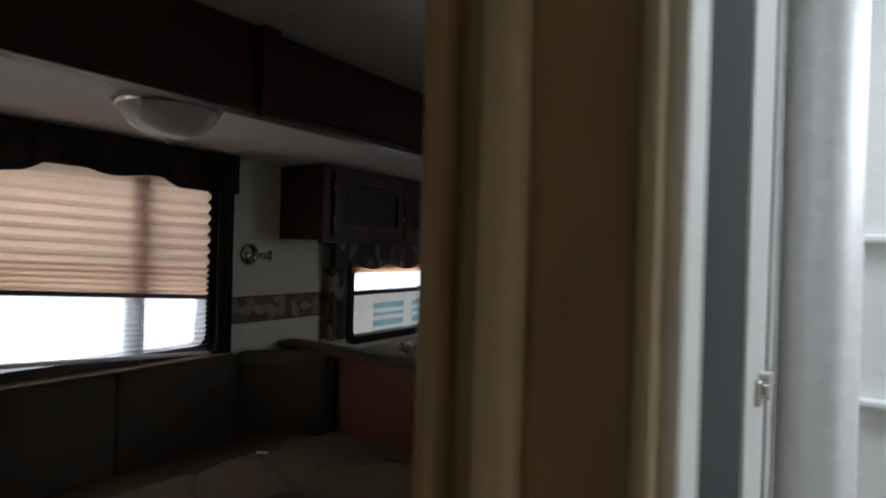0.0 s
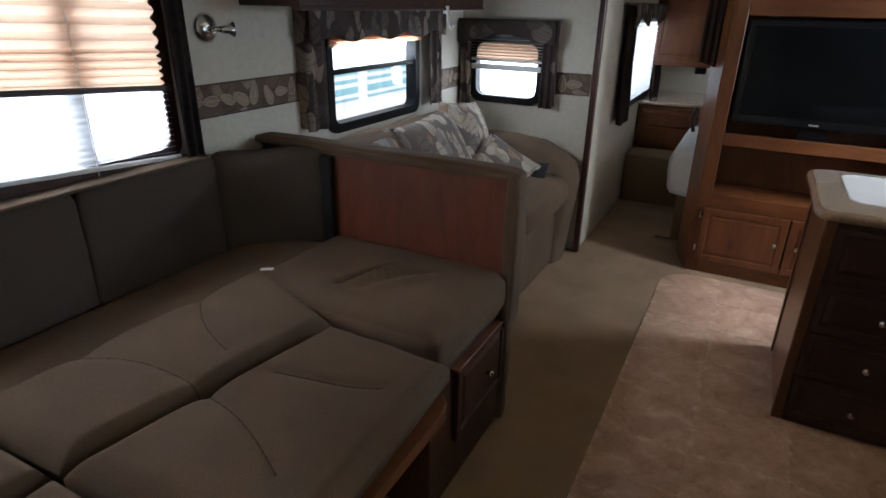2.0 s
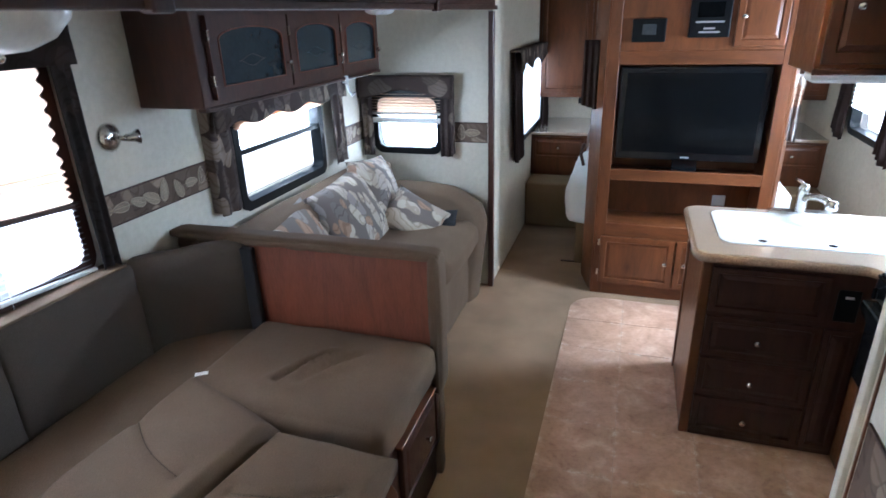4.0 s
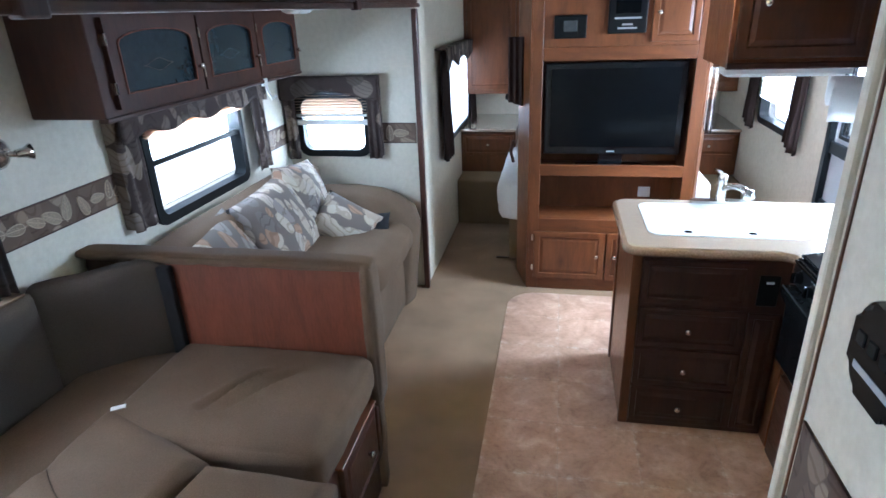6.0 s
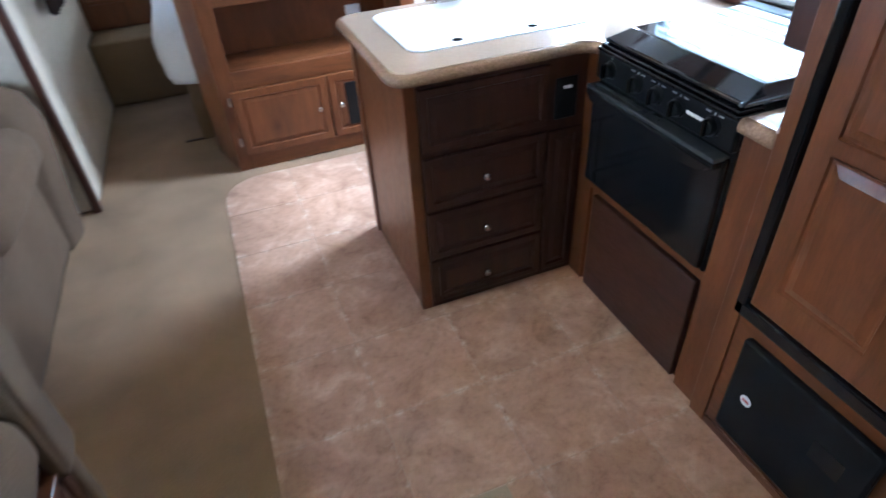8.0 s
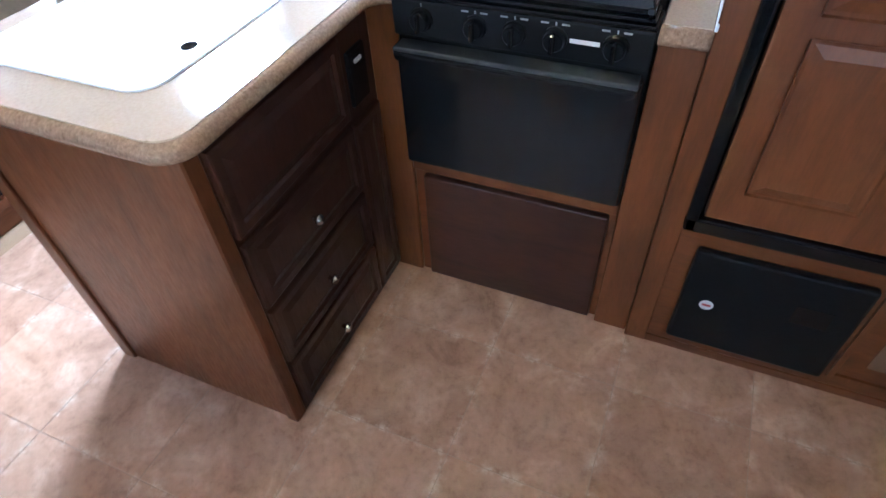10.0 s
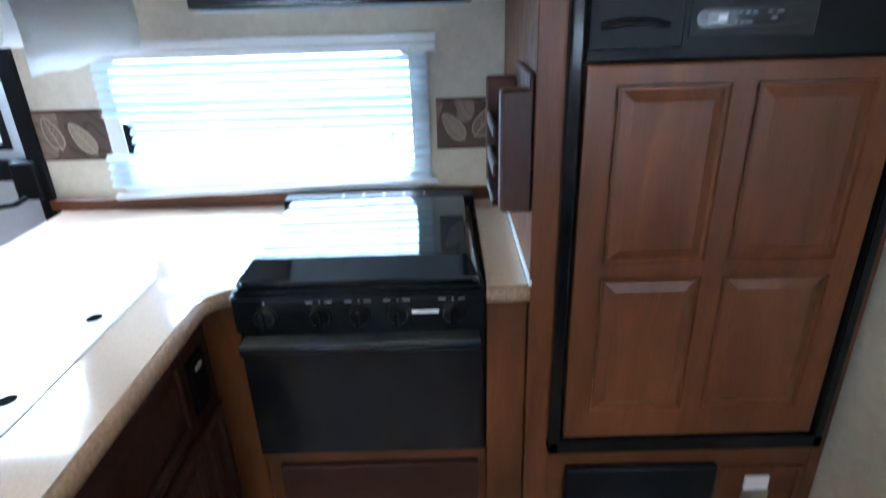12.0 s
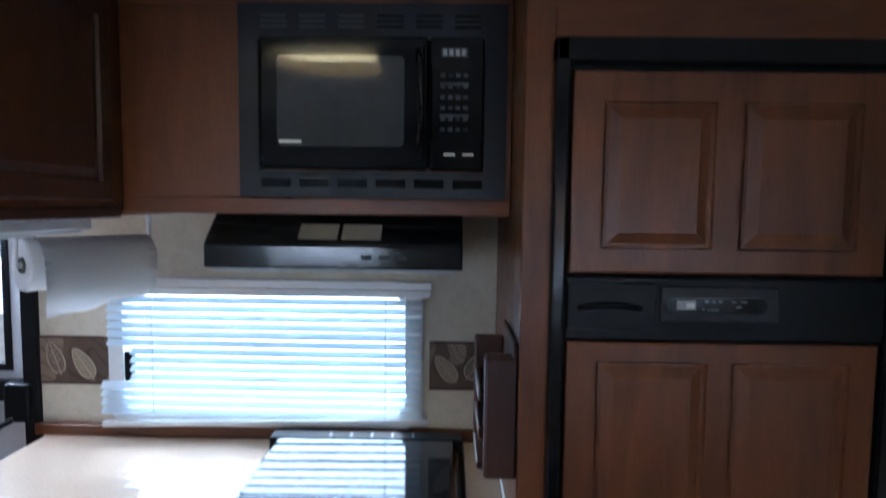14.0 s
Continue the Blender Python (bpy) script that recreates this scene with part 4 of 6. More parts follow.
part("body", box(-0.35, 0.556, 2.612, 3.02, 1.605, H - 0.003, 0.003), CHERRY, oc)
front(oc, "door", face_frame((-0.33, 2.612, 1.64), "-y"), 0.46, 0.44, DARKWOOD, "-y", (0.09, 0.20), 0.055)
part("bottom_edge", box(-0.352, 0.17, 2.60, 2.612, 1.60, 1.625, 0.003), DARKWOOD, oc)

ul = thing("under_cabinet_light", (-0.1, 2.7, 1.60), "white under-cabinet light strip, switched off", "light")
part("housing", box(-0.345, 0.12, 2.64, 2.74, 1.574, 1.604, 0.006, 2), WHITE, ul)
part("lens", box(-0.33, 0.10, 2.65, 2.73, 1.566, 1.575, 0.004, 2), plain("frosted_lens", (0.8, 0.8, 0.78), 0.3), ul)

mw = thing("microwave", (0.3, 2.01, 1.652), "black built-in microwave with vented trim frame", "microwave")
MM = face_frame((0.173, 2.318, 1.652), "-x")   # lower left corner of the trim
MW, MH = 0.612, 0.438
part("case", box(0.10, MW - 0.06, 0.07, MH - 0.08, -0.1, 0.012, 0.003, m=MM), BLACK, mw)
tr = part("trim_frame", ring([(0, 0), (MW, 0), (MW, MH), (0, MH)], [(0.045, 0.06), (MW - 0.05, 0.06), (MW - 0.05, MH - 0.075), (0.045, MH - 0.075)], -0.002, 0.014, MM), plain("charcoal_trim", (0.018, 0.020, 0.024), 0.42, 0, 0.3, 0.1), mw)
for k in range(3):
    for j in range(3):
        part("vent_slot", box(0.052 + 0.088 * k, 0.111 + 0.088 * k, MH - 0.055 + 0.012 * j, MH - 0.050 + 0.012 * j, 0.0135, 0.0155, 0, m=MM), DIM, tr)
for k in range(3, 6):
    for j in range(3):
        part("vent_slot", box(0.052 + 0.088 * k, 0.111 + 0.088 * k, MH - 0.055 + 0.012 * j, MH - 0.050 + 0.012 * j, 0.0135, 0.0148, 0, m=MM), BLACK_GLOSS, tr)
for k in range(6):
    part("vent_slot", box(0.050 + 0.088 * k, 0.118 + 0.088 * k, 0.024, 0.044, 0.0135, 0.0148, 0.0004, m=MM), BLACK_GLOSS, tr)
door = part("oven_door", box(0.048, 0.435, 0.064, MH - 0.078, 0.012, 0.034, 0.010, 3, m=MM), BLACK_GLOSS, mw, "glossy black microwave door")
part("door_bow", slab([(x + 0.24, y + 0.212) for x, y in [*[(0.185 * k / 10, 0.128 + 0.016 * (1 - (k / 10) ** 2)) for k in range(10, -11, -1)], *[(0.185 * k / 10, -0.128 - 0.016 * (1 - (k / 10) ** 2)) for k in range(-10, 11)]]], 0.034, 0.041, MM, 0.006), BLACK_GLOSS, door)
part("door_window", slab([(x + 0.238, y + 0.215) for x, y in rounded_outline(0.285, 0.20, 0.012)], 0.041, 0.0422, MM), GREY_GLASS, door, "grey meshed window")
part("door_handle", tube([(0.41, 0.11, 0.036), (0.418, 0.16, 0.052), (0.42, 0.22, 0.056), (0.418, 0.28, 0.052), (0.41, 0.33, 0.036)], 0.007, 10, m=MM), BLACK_GLOSS, door, smooth=True)
cp = part("control_panel", box(0.437, MW - 0.052, 0.064, MH - 0.078, 0.012, 0.030, 0.006, 2, m=MM), BLACK_GLOSS, mw)
part("display", box(0.462, 0.522, 0.316, 0.336, 0.030, 0.0312, 0, m=MM), DIM, cp)
for k in range(4):
    part("digit", box(0.466 + 0.014 * k, 0.475 + 0.014 * k, 0.319, 0.333, 0.0312, 0.0318, 0, m=MM), GREY, cp)
for z in (0.255, 0.185):
    part("label_bar", box(0.460, 0.525, z, z + 0.005, 0.030, 0.0308, 0, m=MM), DIM, cp)
for j in range(6):
    for k in range(4):
        part("button", box(0.461 + 0.017 * k, 0.472 + 0.017 * k, 0.152 + 0.024 * j, 0.160 + 0.024 * j, 0.030, 0.0306, 0, m=MM), DIM if (j + k) % 3 else GREY_GLASS, cp)
for k in range(2):
    part("key", box(0.47 + 0.042 * k, 0.495 + 0.042 * k, 0.098, 0.103, 0.030, 0.0315, 0, m=MM), WHITE, cp)
part("maker_mark", box(0.10, 0.15, 0.122, 0.128, 0.0422, 0.0430, 0, m=MM), WHITE, door)

hd = thing("range_hood", (0.34, 2.095, 1.49), "black range hood under the microwave cabinet with two paper labels", "range hood")
own = bmesh.new()
prof = [(0.125, 1.490), (0.125, 1.545), (0.20, 1.612), (0.555, 1.612), (0.555, 1.490)]
a = [own.verts.new((x, 1.802, z)) for x, z in prof]
b = [own.verts.new((x, 2.392, z)) for x, z in prof]
own.faces.new(a)
own.faces.new(b[::-1])
for k in range(5):
    own.faces.new((a[k], a[(k + 1) % 5], b[(k + 1) % 5], b[k]))
bmesh.ops.bevel(own, geom=own.edges[:], offset=0.004, segments=2, profile=0.5, affect="EDGES")
part("canopy", own, BLACK_GLOSS, hd)
# pale colour holds the window light that falls along the hood's underside
part("lower_lip", box(0.135, 0.54, 1.82, 2.375, 1.482, 1.491, 0.002), plain("hood_lip_lit", (0.55, 0.57, 0.58), 0.4), hd)
for y in (2.135, 2.035):
    part("paper_label", box(-0.045, 0.045, 0, 0.05, 0, 0.0012, 0, m=Matrix.Translation((0.1385, y, 1.556)) @ face_frame((0, 0, 0), "-x") @ Matrix.Rotation(radians(-48), 4, "X")), LABEL, hd, "beige paper label")
for k in range(3):
    part("switch", box(-0.012, 0.012, -0.006, 0.006, 0, 0.003, 0.001, m=face_frame((0.125, 2.02 - 0.04 * k, 1.518), "-x")), GREY_GLASS, hd)

# kitchen mini blind
bl = thing("mini_blind", (KX, 2.38, 1.4), "white aluminium mini blind, slats open, hanging askew", "blind")
part("valance_strip", box(KX - 0.05, KX - 0.044, 1.885, 2.74, 1.388, 1.41, 0.001), WHITE, bl)
part("head_rail", box(KX - 0.045, KX - 0.004, 1.885, 2.84, 1.362, 1.385, 0.003), WHITE, bl)
for k in range(14):
    z = 1.345 - 0.0265 * k
    left = -0.42 if 1.10 < z < 1.19 else -0.51 if z < 1.09 else -0.49
    part("slat", box(left, 0.463, -0.0004, 0.0004, -0.0128, 0.0128, 0, m=face_frame((KX - 0.026, 2.372, z), "-x") @ Matrix.Rotation(radians(44 + 3 * math.sin(2.1 * k)), 4, "X") @ Matrix.Rotation(radians(-0.9 * k / 14), 4, "Z")), SLAT, bl)
part("bottom_rail", box(-0.51, 0.48, -0.008, 0.008, -0.012, 0.012, 0.002, m=face_frame((KX - 0.026, 2.372, 0.973), "-x") @ Matrix.Rotation(radians(1.3), 4, "Z")), WHITE, bl)
for y in (2.02, 2.72):
    part("cord", tube([(KX - 0.04, y, 1.38), (KX - 0.04, y, 0.98)], 0.0012, 5), WHITE, bl)
part("window_latch", box(KX - 0.012, KX - 0.002, 2.79, 2.87, 1.09, 1.18, 0.002), BLACK, bl, "black window latch")
part("tilt_wand", tube([(KX - 0.05, 1.96, 1.375), (KX - 0.055, 1.955, 1.08)], 0.003, 6), WHITE, bl)

# paper towel
pt = thing("paper_towel_roll", (0.2, 2.72, 1.54), "white paper towel roll hanging under the overhead cabinet", "paper towel")
RM = Matrix.Translation((0.115, 2.805, 1.49)) @ Matrix.Rotation(radians(-35), 4, "Z")
part("roll", lathe([(0.019, 0.004), (0.054, 0), (0.060, 0.002), (0.061, 0.006), (0.061, 0.283), (0.058, 0.287), (0.019, 0.287), (0.019, 0.004)], RM @ Matrix.Rotation(radians(90), 4, "Y"), 36), PAPER, pt)
part("core", lathe([(0.015, -0.001), (0.0185, -0.001), (0.0185, 0.288), (0.015, 0.288), (0.015, -0.001)], RM @ Matrix.Rotation(radians(90), 4, "Y"), 24), LABEL, pt, "brown cardboard core")
own = bmesh.new()
prof = [(0.0625 * math.sin(radians(a)), 0.0625 * math.cos(radians(a))) for a in range(70, -91, -10)]
prof = [(y, z) for y, z in prof] + [(-0.0630 - 0.004 * math.sin(k * 0.5), -0.012 * k) for k in range(1, 11)]
grid = []
for n, (y, z) in enumerate(prof):
    lift = max(0.0, (n - 16) / 10)
    grid.append([own.verts.new(RM @ Vector((0.026 + 0.0258 * i, y - 0.010 * lift * math.sin(i * 0.7) + 0.02 * lift * i / 10, z + 0.03 * lift * i / 10 + 0.004 * lift * math.sin(i * 1.3)))) for i in range(11)])
for ra, rb in zip(grid, grid[1:]):
    for k in range(10):
        own.faces.new((ra[k], ra[k + 1], rb[k + 1], rb[k]))
bmesh.ops.solidify(own, geom=own.faces[:], thickness=0.0006)
part("hanging_sheet", own, PAPER, pt, "loose end of the paper hanging down", smooth=True)
part("bracket", tube([RM @ Vector(p) for p in ((-0.008, 0, 0.116), (-0.008, 0, 0), (0.295, 0, 0), (0.295, 0, 0.116))], 0.007, 8), WHITE, pt)

# letter rack
lr = thing("letter_rack", (0.07, 1.715, 1.08), "dark wooden letter rack on the refrigerator cabinet's side", "rack")
part("back_board", box(-0.045, 0.20, 1.692, 1.702, 1.085, 1.365, 0.004), DARKWOOD, lr)
part("front_board", box(-0.045, 0.0, 1.6925, 1.757, 1.085, 1.335, 0.005), DARKWOOD, lr)
part("side_board", box(0.165, 0.18, 1.702, 1.77, 1.085, 1.335, 0.004), DARKWOOD, lr)
part("bottom_board", box(0.0, 0.165, 1.702, 1.77, 1.085, 1.10, 0.003), DARKWOOD, lr)
for z in (1.15, 1.23):
    part("front_slat", box(0.0, 0.165, 1.757, 1.768, z, z + 0.028, 0.003), DARKWOOD, lr)

# floor register
vt = thing("floor_vent", (-0.85, 1.62, 0), "beige metal floor register with black slots", "vent")
VM = Matrix.Translation((-0.852, 1.622, 0.001)) @ Matrix.Rotation(radians(-1), 4, "Z")
part("plate", box(-0.165, 0.165, -0.062, 0.062, 0, 0.005, 0.002, m=VM), BEIGE_METAL, vt)
for j in (-1, 1):
    for k in range(18):
        part("slot", box(-0.142 + 0.0151 * k, -0.131 + 0.0151 * k, -0.012 + 0.0125 * j - 0.010, -0.012 + 0.0125 * j + 0.010, 0.0045, 0.0056, 0, m=VM), BLACK, vt)

# ---- television wall ----
tvc = thing("entertainment_cabinet", (-0.65, 3.98, 0), "cherry entertainment cabinet with chamfered sides and open niches", "cabinet")
YF, YB = 3.855, 4.16
def post(x0, x1, z0, z1, name="stile"):
    part(name, box(x0, x1, YF, YF + 0.03, z0, z1, 0.003), CHERRY, tvc)
def rail(z0, z1, x0=-1.09, x1=-0.20, name="rail"):
    part(name, box(x0, x1, YF, YF + 0.03, z0, z1, 0.003), CHERRY_X, tvc)
post(-1.155, -1.09, 0.0, H - 0.004)
post(-0.20, -0.135, 0.0, H - 0.004)
rail(0.0, 0.085, name="base_rail"); rail(0.43, 0.52); rail(0.82, 0.893); rail(1.54, 1.62); rail(2.06, H - 0.004)
for s, x in ((1, -1.155), (-1, -0.135)):
    own = slab([(x, YF), (x, YF + 0.02), (x - s * 0.085, YB), (x - s * 0.10, YB), (x - s * 0.012, YF)][::s], 0.0, H - 0.004)
    part("chamfer_panel", own, CHERRY, tvc)
part("back_panel", box(-1.24, -0.05, YB, YB + 0.02, 0.0, H - 0.004, 0.002), CHERRY, tvc)
part("niche_floor", box(-1.12, -0.17, YF + 0.03, YB, 0.83, 0.85, 0.002), CHERRY_X, tvc)
part("niche_floor", box(-1.12, -0.17, YF + 0.03, YB, 0.50, 0.52, 0.002), CHERRY_X, tvc)
part("niche_ceiling", box(-1.12, -0.17, YF + 0.03, YB, 1.55, 1.57, 0.002), CHERRY_X, tvc)
for x in (-1.11, -0.19):
    part("niche_side", box(x - 0.008, x + 0.008, YF + 0.03, YB, 0.52, 1.55, 0.002), CHERRY, tvc)
part("upper_board", box(-1.09, -0.20, YF + 0.006, YF + 0.03, 1.62, 2.06, 0.002), CHERRY, tvc)
front(tvc, "door", face_frame((-1.118, YF, 0.085), "-y"), 0.475, 0.345, CHERRY, "-y", (0.42, 0.18), 0.05)
d2 = front(tvc, "door", face_frame((-0.635, YF, 0.085), "-y"), 0.475, 0.345, CHERRY, "-y", (0.055, 0.18), 0.05)
part("door_screen", box(-0.55, -0.24, YF - 0.022, YF - 0.012, 0.14, 0.375, 0.002), BLACK, d2, "black mesh insert")
front(tvc, "door", face_frame((-0.47, YF + 0.004, 1.64), "-y"), 0.265, 0.40, CHERRY, "-y", (0.035, 0.16), 0.045)
for z in (0.14, 0.36):
    part("hinge", box(-1.135, -1.12, YF - 0.012, YF, z, z + 0.045, 0.002), CHROME, tvc)
part("outlet", box(-0.42, -0.34, YB - 0.012, YB, 0.60, 0.67, 0.002), WHITE, tvc, "white outlet plate")

st = thing("thermostat_panel", (-0.93, YF, 1.70), "small black monitor panel in the cabinet", "control panel")
part("bezel", box(-1.03, -0.84, YF - 0.014, YF + 0.005, 1.67, 1.80, 0.006, 2), BLACK, st)
part("screen", box(-0.975, -0.895, YF - 0.016, YF - 0.013, 1.71, 1.77, 0.002), GREY_GLASS, st)
rd = thing("radio", (-0.68, YF, 1.68), "black built-in radio with silver lettering bars", "radio")
part("body", box(-0.72, -0.50, YF - 0.016, YF + 0.005, 1.69, 1.93, 0.006, 2), BLACK, rd)
part("display", box(-0.68, -0.54, YF - 0.018, YF - 0.015, 1.80, 1.88, 0.002), BLACK_GLASS, rd)
for z, w in ((1.905, 0.13), (1.77, 0.15), (1.735, 0.06), (1.715, 0.11)):
    part("lettering_bar", box(-0.61 - w / 2, -0.61 + w / 2, YF - 0.0185, YF - 0.0155, z, z + 0.010, 0), GREY, rd)

tv = thing("television", (-0.645, 3.93, 0.90), "black flat television standing in the niche", "television")
part("bezel", box(-1.075, -0.225, 3.90, 3.955, 0.955, 1.525, 0.010, 3), BLACK_GLOSS, tv)
part("screen", box(-1.035, -0.265, 3.896, 3.902, 1.005, 1.49, 0.001), BLACK_GLASS, tv, "dark reflecting screen")
part("maker_mark", box(-0.675, -0.625, 3.8965, 3.8995, 0.972, 0.98, 0), GREY, tv)
part("stand_neck", box(-0.72, -0.57, 3.93, 3.97, 0.875, 0.96, 0.006), BLACK_GLOSS, tv)
part("stand_foot", slab([(x - 0.645, y + 3.95) for x, y in rounded_outline(0.45, 0.18, 0.06)], 0.851, 0.872, None, 0.006), BLACK_GLOSS, tv)

# one fabric: shade on the left and door light on the right are coloured in
for x, y, w, top, drop, mat, lab in ((-1.318, 4.04, 0.115, 1.68, 0.44, CURTAIN, "divider curtain coloured dark for shade, tied back beside the television cabinet"), (-0.135, 3.95, 0.09, 1.48, 0.40, PRINT, "leaf-print divider curtain coloured pale for door light, tied back beside the television cabinet")):
    solo("divider_curtain", cloth(w, drop, face_frame((x, y, top), "-y"), 3, 0.025, 24, 14, lambda u: 0.92 + 0.08 * u), mat, lab, "curtain", "divider curtains", smooth=True)

# ---- slide-out: dinette ----
SEAT = 0.66
db = thing("dinette_bench", (-2.2, 1.0, 0), "U-shaped dinette bench with cherry base", "bench")
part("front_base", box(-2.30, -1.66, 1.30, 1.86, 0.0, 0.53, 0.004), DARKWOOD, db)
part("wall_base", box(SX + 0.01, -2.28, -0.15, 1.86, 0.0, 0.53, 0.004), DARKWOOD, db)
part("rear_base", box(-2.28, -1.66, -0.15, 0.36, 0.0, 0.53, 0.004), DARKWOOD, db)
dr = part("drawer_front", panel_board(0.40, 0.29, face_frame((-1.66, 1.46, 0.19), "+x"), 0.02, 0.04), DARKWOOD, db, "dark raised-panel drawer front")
knob(dr, (-1.64, 1.69, 0.335), "+x")
part("back_panel", box(-2.42, -1.638, 1.832, 1.85, 0.60, 1.035, 0.003), REDPANEL, db, "bare reddish wooden back panel")
part("end_bolster", cushion(-1.655, -1.612, 1.812, 1.918, 0.46, 1.038, 0.021, 0.006, 16, 0.012, seed=17), SUEDE, db, "suede wrapped end of the bench back", smooth=True)
# near-black strip added for the shaded gap at the panel's left end
part("gap_shade_strip", box(-2.445, -2.39, 1.80, 1.832, 0.62, 1.01, 0.008, 2), plain("gap_shade_black", (0.012, 0.011, 0.012), 0.95), db, "near-black strip standing in for the shaded gap beside the back panel")
part("drawer_lip", box(-1.662, -1.632, 1.44, 1.88, 0.482, 0.492, 0.002), CHERRY_Y, db)
part("back_core", cushion(-2.80, -1.632, 1.852, 1.915, 0.0, 1.035, 0.025, 0.004, 16, 0.006, seed=15), SUEDE, db, "upholstered back of the bench", smooth=True)

def pad(name, bm, mat, label):
    return solo(name, bm, mat, label, "cushion", "dinette cushions", smooth=True)


pad("seat_cushion", cushion(-2.40, -1.63, 1.275, 1.83, 0.535, SEAT + 0.03, 0.045, 0.012, 44, 0.006, seed=3, creases=((-2.08, 1.42, -1.92, 1.66, 0.036), (-2.01, 1.43, -1.85, 1.67, 0.026))), SUEDE, "taupe microsuede seat cushion with creases")
pad("seat_cushion", cushion(-2.71, -2.37, 0.25, 1.80, 0.535, SEAT, 0.045, 0.012, 20, 0.006, seed=5), SUEDE, "long taupe microsuede seat cushion along the window")
pad("seat_cushion", cushion(-2.36, -1.63, -0.14, 0.30, 0.535, SEAT + 0.02, 0.045, 0.012, 12, 0.005, seed=7), SUEDE, "taupe microsuede seat cushion")
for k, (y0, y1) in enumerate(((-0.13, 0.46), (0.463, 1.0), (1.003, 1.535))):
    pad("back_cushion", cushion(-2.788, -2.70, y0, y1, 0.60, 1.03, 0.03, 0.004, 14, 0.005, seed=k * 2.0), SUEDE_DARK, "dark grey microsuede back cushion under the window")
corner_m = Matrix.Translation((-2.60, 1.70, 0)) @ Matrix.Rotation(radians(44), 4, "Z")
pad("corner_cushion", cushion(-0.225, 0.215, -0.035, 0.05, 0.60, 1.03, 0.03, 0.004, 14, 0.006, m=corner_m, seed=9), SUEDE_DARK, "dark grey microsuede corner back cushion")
pad("back_cover", cushion(-2.80, -1.622, 1.824, 1.918, 1.012, 1.050, 0.019, 0.008, 26, 0.014, seed=11), SUEDE, "taupe cover folded over the bench back")
solo("window_ledge", box(-2.795, -2.70, -0.14, 1.50, 1.028, 1.04, 0.006, 2), SUEDE, "narrow upholstered ledge under the dinette window", "ledge")

dt = thing("dinette_table", (-1.95, 0.85, 0), "lowered dinette table with a cherry edge", "table")
part("tabletop", slab([(x - 1.95, y + 0.645) for x, y in rounded_outline(0.90, 1.02, 0.08)], 0.60, 0.635, None, 0.004), CHERRY_Y, dt)
part("pedestal", lathe([(0.09, 0.0), (0.09, 0.01), (0.035, 0.03), (0.035, 0.60), (0, 0.60)], Matrix.Translation((-1.95, 0.85, 0)), 18), CHROME, dt, smooth=True)


def slab_cushion(corners, z0, z1, label, lines=(), seed=0.0, n=18):
    """A cushion over a four-sided plan, corners in order, with pressed seam lines (u0, v0, u1, v1)."""
    own = bmesh.new()
    A, Bq, C, D = [Vector((*c, 0)) for c in corners]
    r = 0.045
    def at(u, v):
        return (A * (1 - u) + Bq * u) * (1 - v) + (D * (1 - u) + C * u) * v
    paths = []
    for k, (u0, v0, u1, v1) in enumerate(lines):
        bow = 0.03 if k % 2 else -0.025
        paths.append([(u0 + (u1 - u0) * q / 36, v0 + (v1 - v0) * q / 36 + bow * math.sin(math.pi * q / 36)) for q in range(37)])
    def lift(u, v):
        e = min(u, 1 - u, v, 1 - v)
        z = z1 - r * max(0, 1 - e / 0.09) ** 2 + 0.012 * (1 - (2 * u - 1) ** 2) * (1 - (2 * v - 1) ** 2)
        for path in paths:
            dist = min(math.hypot(u - a, v - b) for a, b in path)
            z -= 0.010 * math.exp(-(dist / 0.024) ** 2) + 0.009 * math.exp(-(dist / 0.075) ** 2)
        p = at(u, v)
        return z + 0.004 * noise.noise((p.x * 9 + seed, p.y * 9, 0))
    m = n * 2
    top = [[own.verts.new((*at(i / m, j / m).xy, lift(i / m, j / m))) for i in range(m + 1)] for j in range(m + 1)]
    low = [[own.verts.new((*at(i / m, j / m).xy, z0)) for i in (0, m)] for j in (0, m)]
    for j in range(m):
        for i in range(m):
            own.faces.new((top[j][i], top[j][i + 1], top[j + 1][i + 1], top[j + 1][i]))
    own.faces.new((low[0][0], low[1][0], low[1][1], low[0][1]))
    own.faces.new([*top[0], low[0][1], low[0][0]])
    own.faces.new([*top[m], low[1][1], low[1][0]])
    own.faces.new([*[row[0] for row in top], low[1][0], low[0][0]])
    own.faces.new([*[row[m] for row in top], low[1][1], low[0][1]])
    ob = pad("table_cushion", own, SUEDE, label)
    for path in paths:
        part("seam", tube([(*at(a, b).xy, lift(a, b) + 0.0008) for a, b in path], 0.0017, 6), SEAM, ob, "dark pressed seam", smooth=True)
    return ob


slab_cushion(((-2.42, 0.48), (-2.065, 0.48), (-1.945, 1.225), (-2.39, 1.405)), 0.637, 0.717, "taupe back cushion laid on the lowered table", ((0.06, 0.69, 0.78, 0.59), (0.06, 0.28, 1.0, 0.42)), 1.0, 42)
slab_cushion(((-2.052, 0.48), (-1.505, 0.49), (-1.545, 1.20), (-1.930, 1.212)), 0.637, 0.717, "taupe back cushion laid on the lowered table", ((0.16, 0.62, 0.78, 0.72), (0.0, 0.42, 0.72, 0.25)), 2.0, 42)
slab_cushion(((-2.42, 0.10), (-2.06, 0.10), (-2.06, 0.468), (-2.42, 0.468)), 0.637, 0.715, "taupe back cushion laid on the lowered table", ((0.5, 0.0, 0.5, 1.0),), 3.0)
